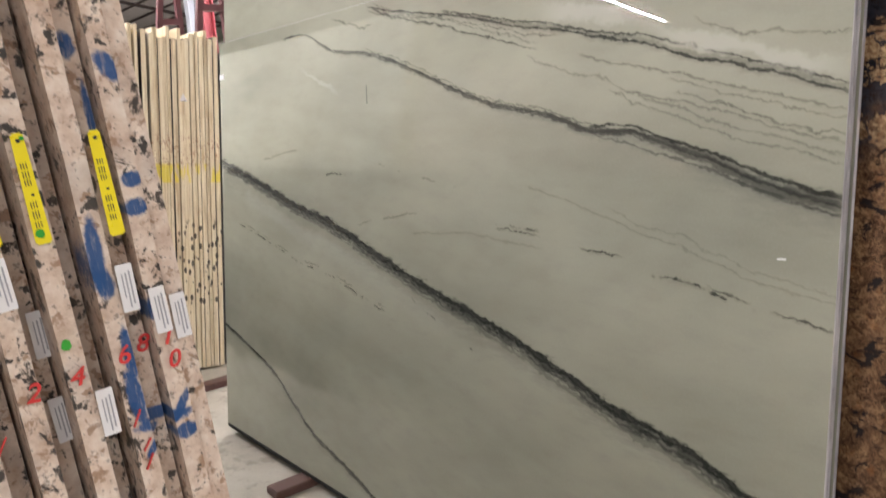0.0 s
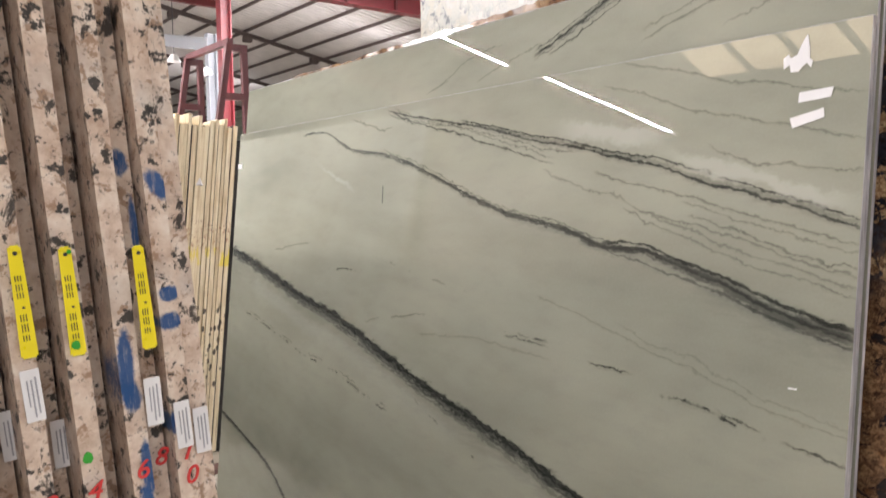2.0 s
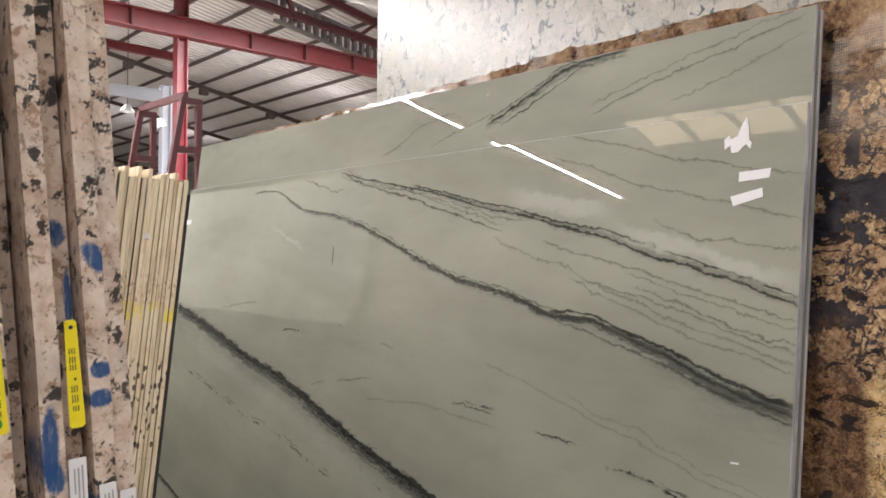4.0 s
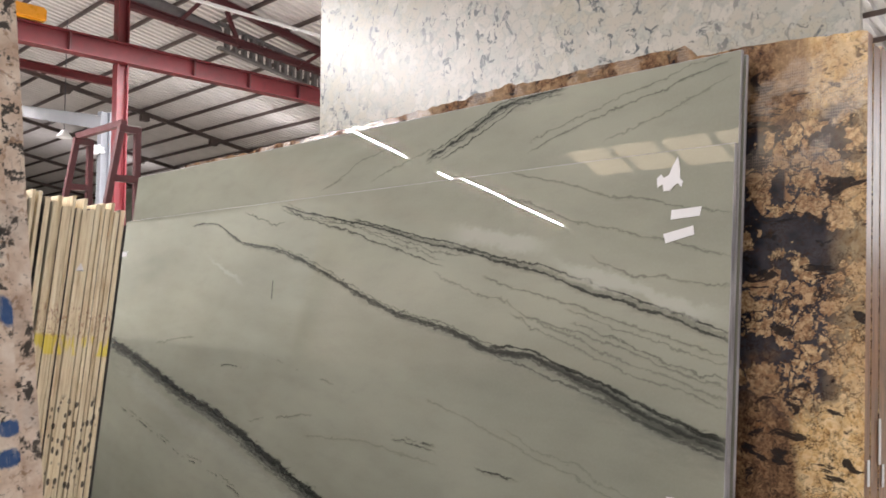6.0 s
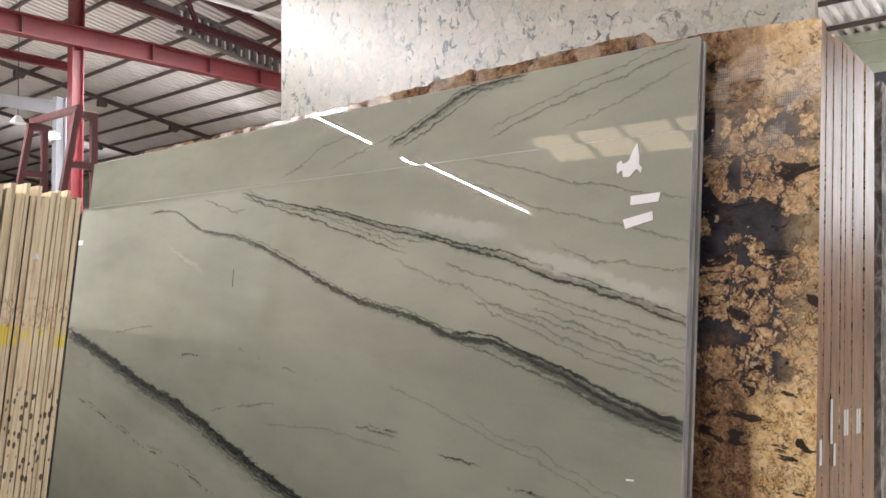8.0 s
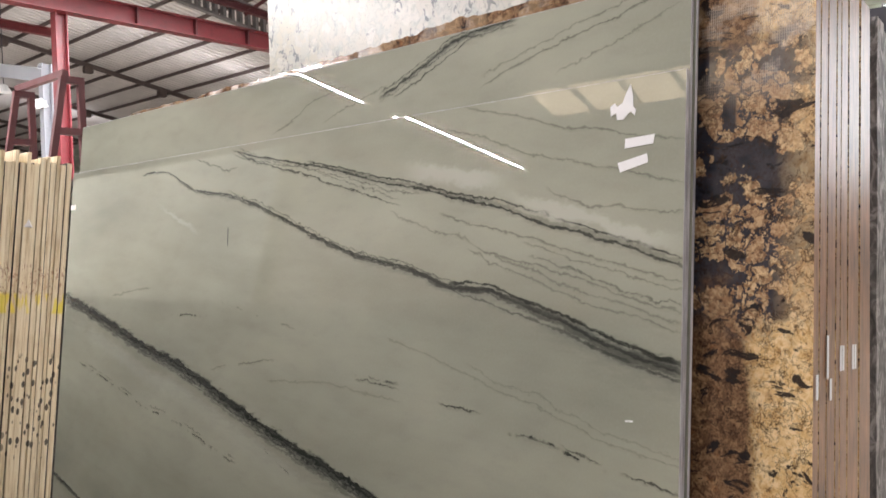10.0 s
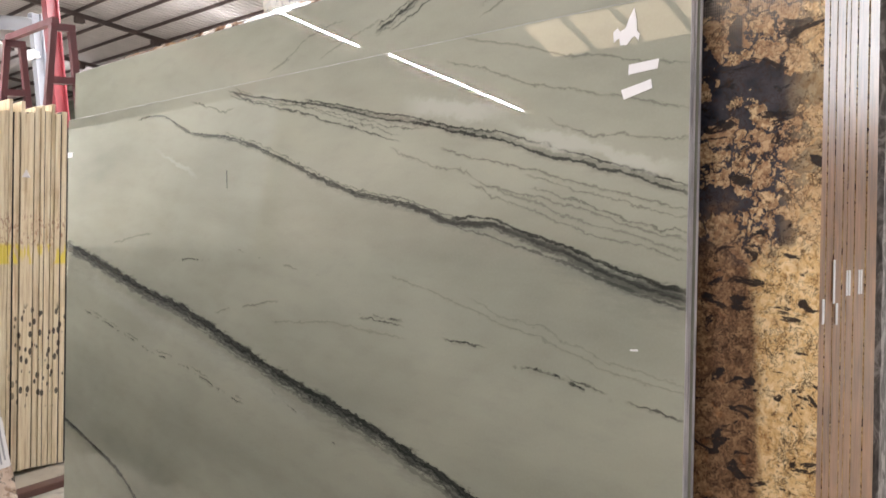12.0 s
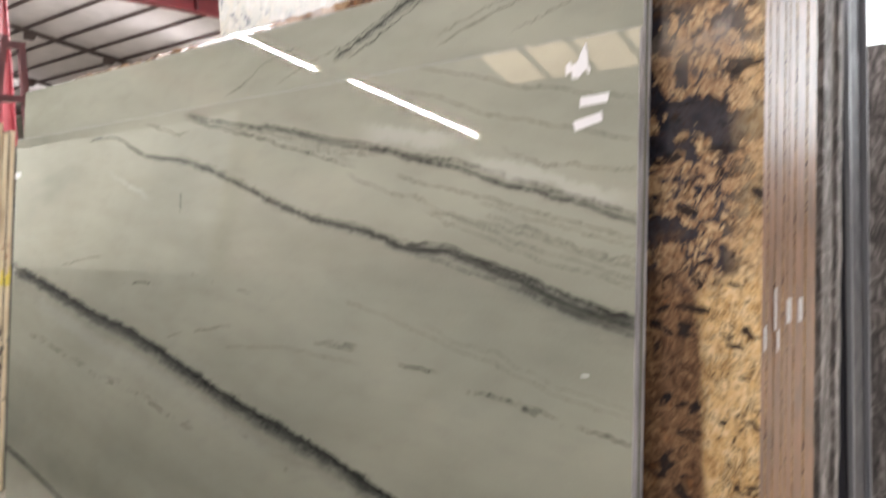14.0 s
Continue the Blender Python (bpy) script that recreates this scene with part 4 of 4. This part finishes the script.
for y, z, sl in ((-1.228, 1.349, 0.3), (-1.222, 1.322, -0.2), (-1.222, 1.302, 0.2), (-1.345, 1.36, 0.2)):
    bm = bmesh.new()
    bar(bm, (2.9428, y - 0.004, z - 0.006), (2.9428, y + 0.004, z + 0.007 + sl * 0.01), 0.0012, 0.003, (1, 0, 0))
    tagged(part("crayon_stroke", bm, M_REDINK), "red crayon stroke on granite slab edge", "paint mark", "crayon strokes", "thing")

# ---- paper and marks on the grey slab ----


def on_front(name, pts, thick, mat, label, cat, curl=0.0):
    """A thin sheet with the given outline (x, z) stuck to the front slab."""
    bm = bmesh.new()
    a = [bm.verts.new((x, -0.0008, z)) for x, z in pts]
    f = bm.faces.new(a)
    for v in bmesh.ops.extrude_face_region(bm, geom=[f])["geom"]:
        if isinstance(v, bmesh.types.BMVert):
            v.co.y -= thick
    bmesh.ops.recalc_face_normals(bm, faces=bm.faces[:])
    return tagged(part(name, bm, mat, None, "", RACK), label, cat, kind="thing")


on_front("paper_sticker", [(2.863, 1.738), (2.932, 1.743), (2.936, 1.764), (2.864, 1.76)], 0.001, M_PAPER, "blank white paper sticker on grey slab", "sticker")
on_front("paper_sticker", [(2.853, 1.684), (2.921, 1.702), (2.918, 1.722), (2.846, 1.706)], 0.001, M_PAPER, "blank white paper sticker stuck askew on grey slab", "sticker")
on_front("torn_paper", [(2.875, 1.884), (2.881, 1.856), (2.882, 1.832), (2.889, 1.825), (2.886, 1.811), (2.876, 1.822), (2.868, 1.816), (2.858, 1.805), (2.842, 1.806), (2.839, 1.823), (2.826, 1.815), (2.824, 1.838), (2.835, 1.846), (2.841, 1.837), (2.855, 1.843), (2.863, 1.864)], 0.001, M_PAPER, "torn scrap of white paper on grey slab", "paper scrap")
on_front("paper_sticker", [(-0.0, 1.726), (0.05, 1.726), (0.05, 1.75), (-0.0, 1.75)], 0.001, M_PAPER, "small white sticker at grey slab edge", "sticker")
on_front("paint_fleck", [(2.879, 1.128), (2.898, 1.129), (2.898, 1.133), (2.879, 1.132)], 0.0006, M_PAPER, "small white fleck on grey slab", "fleck")
on_front("pencil_mark", [(1.302, 1.54), (1.306, 1.54), (1.303, 1.606), (1.299, 1.606)], 0.0004, M_INK, "short dark upright mark on grey slab", "mark")
for y, z, h in ((0.1, 1.235, 0.05), (0.172, 1.293, 0.09), (0.195, 1.225, 0.045), (0.27, 1.287, 0.055), (0.29, 1.287, 0.055), (0.37, 1.287, 0.055), (0.39, 1.287, 0.055)):
    bm = bm_box(3.2462, y - 0.007, z - h / 2, 3.2472, y + 0.007, z + h / 2)
    tagged(part("paper_label", bm, M_PAPER, None, "", RACK), "narrow white label on brown slab edge", "label", "labels on brown slabs", "thing")

# ---- red rack frames beyond ----


def frame_rack(x, y, w, top):
    top -= FLOOR
    f = empty("a_frame_rack", pose(x, y, FLOOR), "dark red painted steel rack frame", "rack frame", "red rack frames")
    for nm, a, b in (("leg", (0, -0.48, 0), (0, 0.0, top)), ("leg", (0, w + 0.02, 0), (0, w, top)), ("top_bar", (0, -0.025, top), (0, w + 0.025, top)), ("cross_bar", (0, -0.075, top - 0.42), (0, w, top - 0.42))):
        bm = bmesh.new()
        wide = 0.05 if nm == "leg" else 0.057
        bar(bm, a, b, wide, wide, (1, 0, 0))
        part(nm, bm, M_DARKRED, f)
    return f


frame_rack(-2.74, 1.345, 0.14, 3.04)
frame_rack(-3.6, 1.31, 0.12, 3.04)
bm = bmesh.new()
bar(bm, (-3.62, 1.33, 3.09), (-2.72, 1.36, 3.09), 0.05, 0.05)
tagged(part("rack_rail", bm, M_DARKRED), "dark red painted steel rail joining rack frames", "rail", kind="thing")

# ---- roof truss over the runway ----
truss = empty("roof_truss", pose(-9.6, 0, 0), "rusty dark red steel roof truss", "truss")
bm = bmesh.new()
ibeam(bm, (0, -0.5, 7.05), (0, EAVE_N, 5.9), 0.12, 0.14)
part("bottom_chord", bm, M_DARKRED, truss)
bm = bmesh.new()
ibeam(bm, (0, 0, RIDGE - 0.25), (0, EAVE_N, roof_z(EAVE_N) - 0.22), 0.12, 0.14)
part("top_chord", bm, M_DARKRED, truss)
for k in range(8):
    y = 1.2 + 1.35 * k
    bm = bmesh.new()
    bar(bm, (0, y, 7.0 - 0.0935 * y), (0, y + (0.7 if k % 2 else -0.3), roof_z(y) - 0.3), 0.07, 0.07, (1, 0, 0))
    part("strut", bm, M_DARKRED, truss)

# ---- small things on the steelwork and the cream slabs ----
bm = bmesh.new()
vs = [bm.verts.new(v) for v in ((-1.085, 0.2, 1.7), (-1.085, 0.25, 1.7), (-1.08, 0.222, 1.75), (-1.075, 0.235, 1.706))]
for f in ((0, 1, 2), (0, 1, 3), (1, 2, 3), (0, 2, 3)):
    bm.faces.new([vs[i] for i in f])
bmesh.ops.recalc_face_normals(bm, faces=bm.faces[:])
tagged(part("foam_corner", bm, M_PAPER, None, "", RACK), "small white foam corner stuck on cream slab edge", "foam corner", kind="thing")
bm = bmesh.new()
bmesh.ops.create_icosphere(bm, subdivisions=3, radius=0.13)
for v in bm.verts:
    v.co *= 0.75 + 0.6 * noise.noise(v.co * 14)
    v.co.z *= 0.7
M_FILM = flat("crumpled_clear_film", (0.7, 0.7, 0.72), 0.2, vary=0.1)
tagged(part("plastic_wrap", bm, M_FILM, None, "", pose(-9.14, 3.72, 3.95)), "crumpled plastic wrap tied round the grey column", "plastic wrap", kind="thing")
for x in (-18, -23):
    for y in (4.2, 6.4, 8.6, 10.8):
        bm = bm_box(-0.09, -0.12, -0.09, 0.09, 0.12, 0.09, bevel=0.01)
        tagged(part("purlin_cleat", bm, M_PURLIN, None, "", pose(x, y, roof_z(y) - 0.38)), "dark steel cleat under the rafter", "cleat", "rafter cleats", "structure")
louvre = empty("roof_louvre", pose(-9.76, 0, 0), "grey steel ventilation louvre beside the truss", "louvre")
for k in range(14):
    part("slat", bm_box(-0.02, 6.35 + 0.19 * k, 6.32 - 0.03 * k, 0.1, 6.42 + 0.19 * k, 6.78 - 0.035 * k), M_LOUVRE, louvre)
bm = bmesh.new()
bar(bm, (0.04, 6.2, 6.82), (0.04, 9.2, 6.3), 0.12, 0.05)
part("rail", bm, M_LOUVRE, louvre)
bm = bmesh.new()
bar(bm, (0.04, 6.2, 6.34), (0.04, 9.2, 5.84), 0.12, 0.05)
part("rail", bm, M_LOUVRE, louvre)
bm = bmesh.new()
cyl(bm, (0, 2.0, 7.35), (0, 6.2, 6.6), 0.16, 20)
part("duct", bm, M_LOUVRE, louvre)
bay = empty("high_bay_lamp", pose(-14, 4.95, 5.05), "white conical high bay lamp hanging far off", "lamp")
bm = bmesh.new()
bmesh.ops.create_cone(bm, cap_ends=False, segments=20, radius1=0.17, radius2=0.06, depth=0.16)
part("shade", bm, M_PAPER, bay)
bm = bmesh.new()
cyl(bm, (0, 0, 0.1), (0, 0, roof_z(4.95) - 5.1), 0.01, 6)
part("cord", bm, M_DARKSTEEL, bay)

# ---- tube lamps under the roof, most added unseen to brighten the hall ----
def tube_lamp(x, y0, y1, z, watts):
    f = empty("tube_lamp", pose(x, (y0 + y1) / 2, z), "long white fluorescent tube lamp under the roof, in rows extended for light", "lamp", "tube lamps")
    half = (y1 - y0) / 2
    part("housing", bm_box(-0.02, -half, 0.03, 0.02, half, 0.075, bevel=0.008), M_PAPER, f)
    for k in (-1, 1):
        bm = bmesh.new()
        cyl(bm, (0, k * half * 0.7, 0.075), (0, k * half * 0.7, roof_z((y0 + y1) / 2) - z - 0.05), 0.006, 6)
        part("hanger", bm, M_DARKSTEEL, f)
    lamp("tube_light", pose(x, (y0 + y1) / 2, z, 0, 0, 90), y1 - y0, 0.034, watts, (1, 0.965, 0.99))


# only the two southern lamps at x -5.8 are known; the others are added
for x in (-5.8, 1.8, 9.4):
    for y0, y1 in ((-11.15, -7.27), (-6.5, -2.6), (-1.8, 2.1), (3.0, 6.9)):
        if (x < 9 or y0 > -7) and (x < 0 or y0 != -1.8):
            tube_lamp(x, y0, y1, 5.5, 200 if x > 9 else 90 if x > 0 else 700 if y0 < -8 else 640 if y0 < -2 else 680)
    # unseen upward light along each row, added to brighten the roof
    lamp("upward_fill_light", pose(x, 1, 5.62, 180, 0, 90), 18, 0.09, 210 if x < 0 else 220, (1, 0.965, 0.99))
# unseen far rows, added to brighten the roof sheets
for x in (-14.5, -24.5):
    for y0, y1 in ((-1.8, 2.1), (3.0, 6.9)):
        tube_lamp(x, y0, y1, 5.5, 150)
    lamp("upward_fill_light", pose(x, 3, 5.62, 180, 0, 90), 18, 0.09, 110, (1, 0.965, 0.99))
M_PANE = Mat("daylit_plastic_sheet", 0.4)
M_PANE.set("Base Color", (0.8, 0.85, 0.9)).set("Emission Color", (0.9, 0.95, 1.0, 1)).set("Emission Strength", 1.7)
window = tagged(new("window_1"), "wide translucent daylight window in the side wall", "window", kind="structure")
for k in range(6):
    part("pane", bm_box(0.62 + 1.23 * k, EAVE_N + 0.05, 2.42, 0.62 + 1.23 * k + 1.19, EAVE_N + 0.07, 5.38), M_PANE.mat, window)
for k in range(7):
    part("mullion", bm_box(0.58 + 1.23 * k, EAVE_N + 0.02, 2.4, 0.62 + 1.23 * k, EAVE_N + 0.1, 5.4), M_GREYSTEEL, window)
# unseen lamp added to brighten the north wall and its roof
tube_lamp(1.8, 8.0, 11.9, 5.5, 260)
lamp("daylight_opening", look((4.3, EAVE_N - 0.06, 3.9), (4.3, 0, 3.0)), 7.3, 2.9, 180, (0.9, 0.95, 1.0))
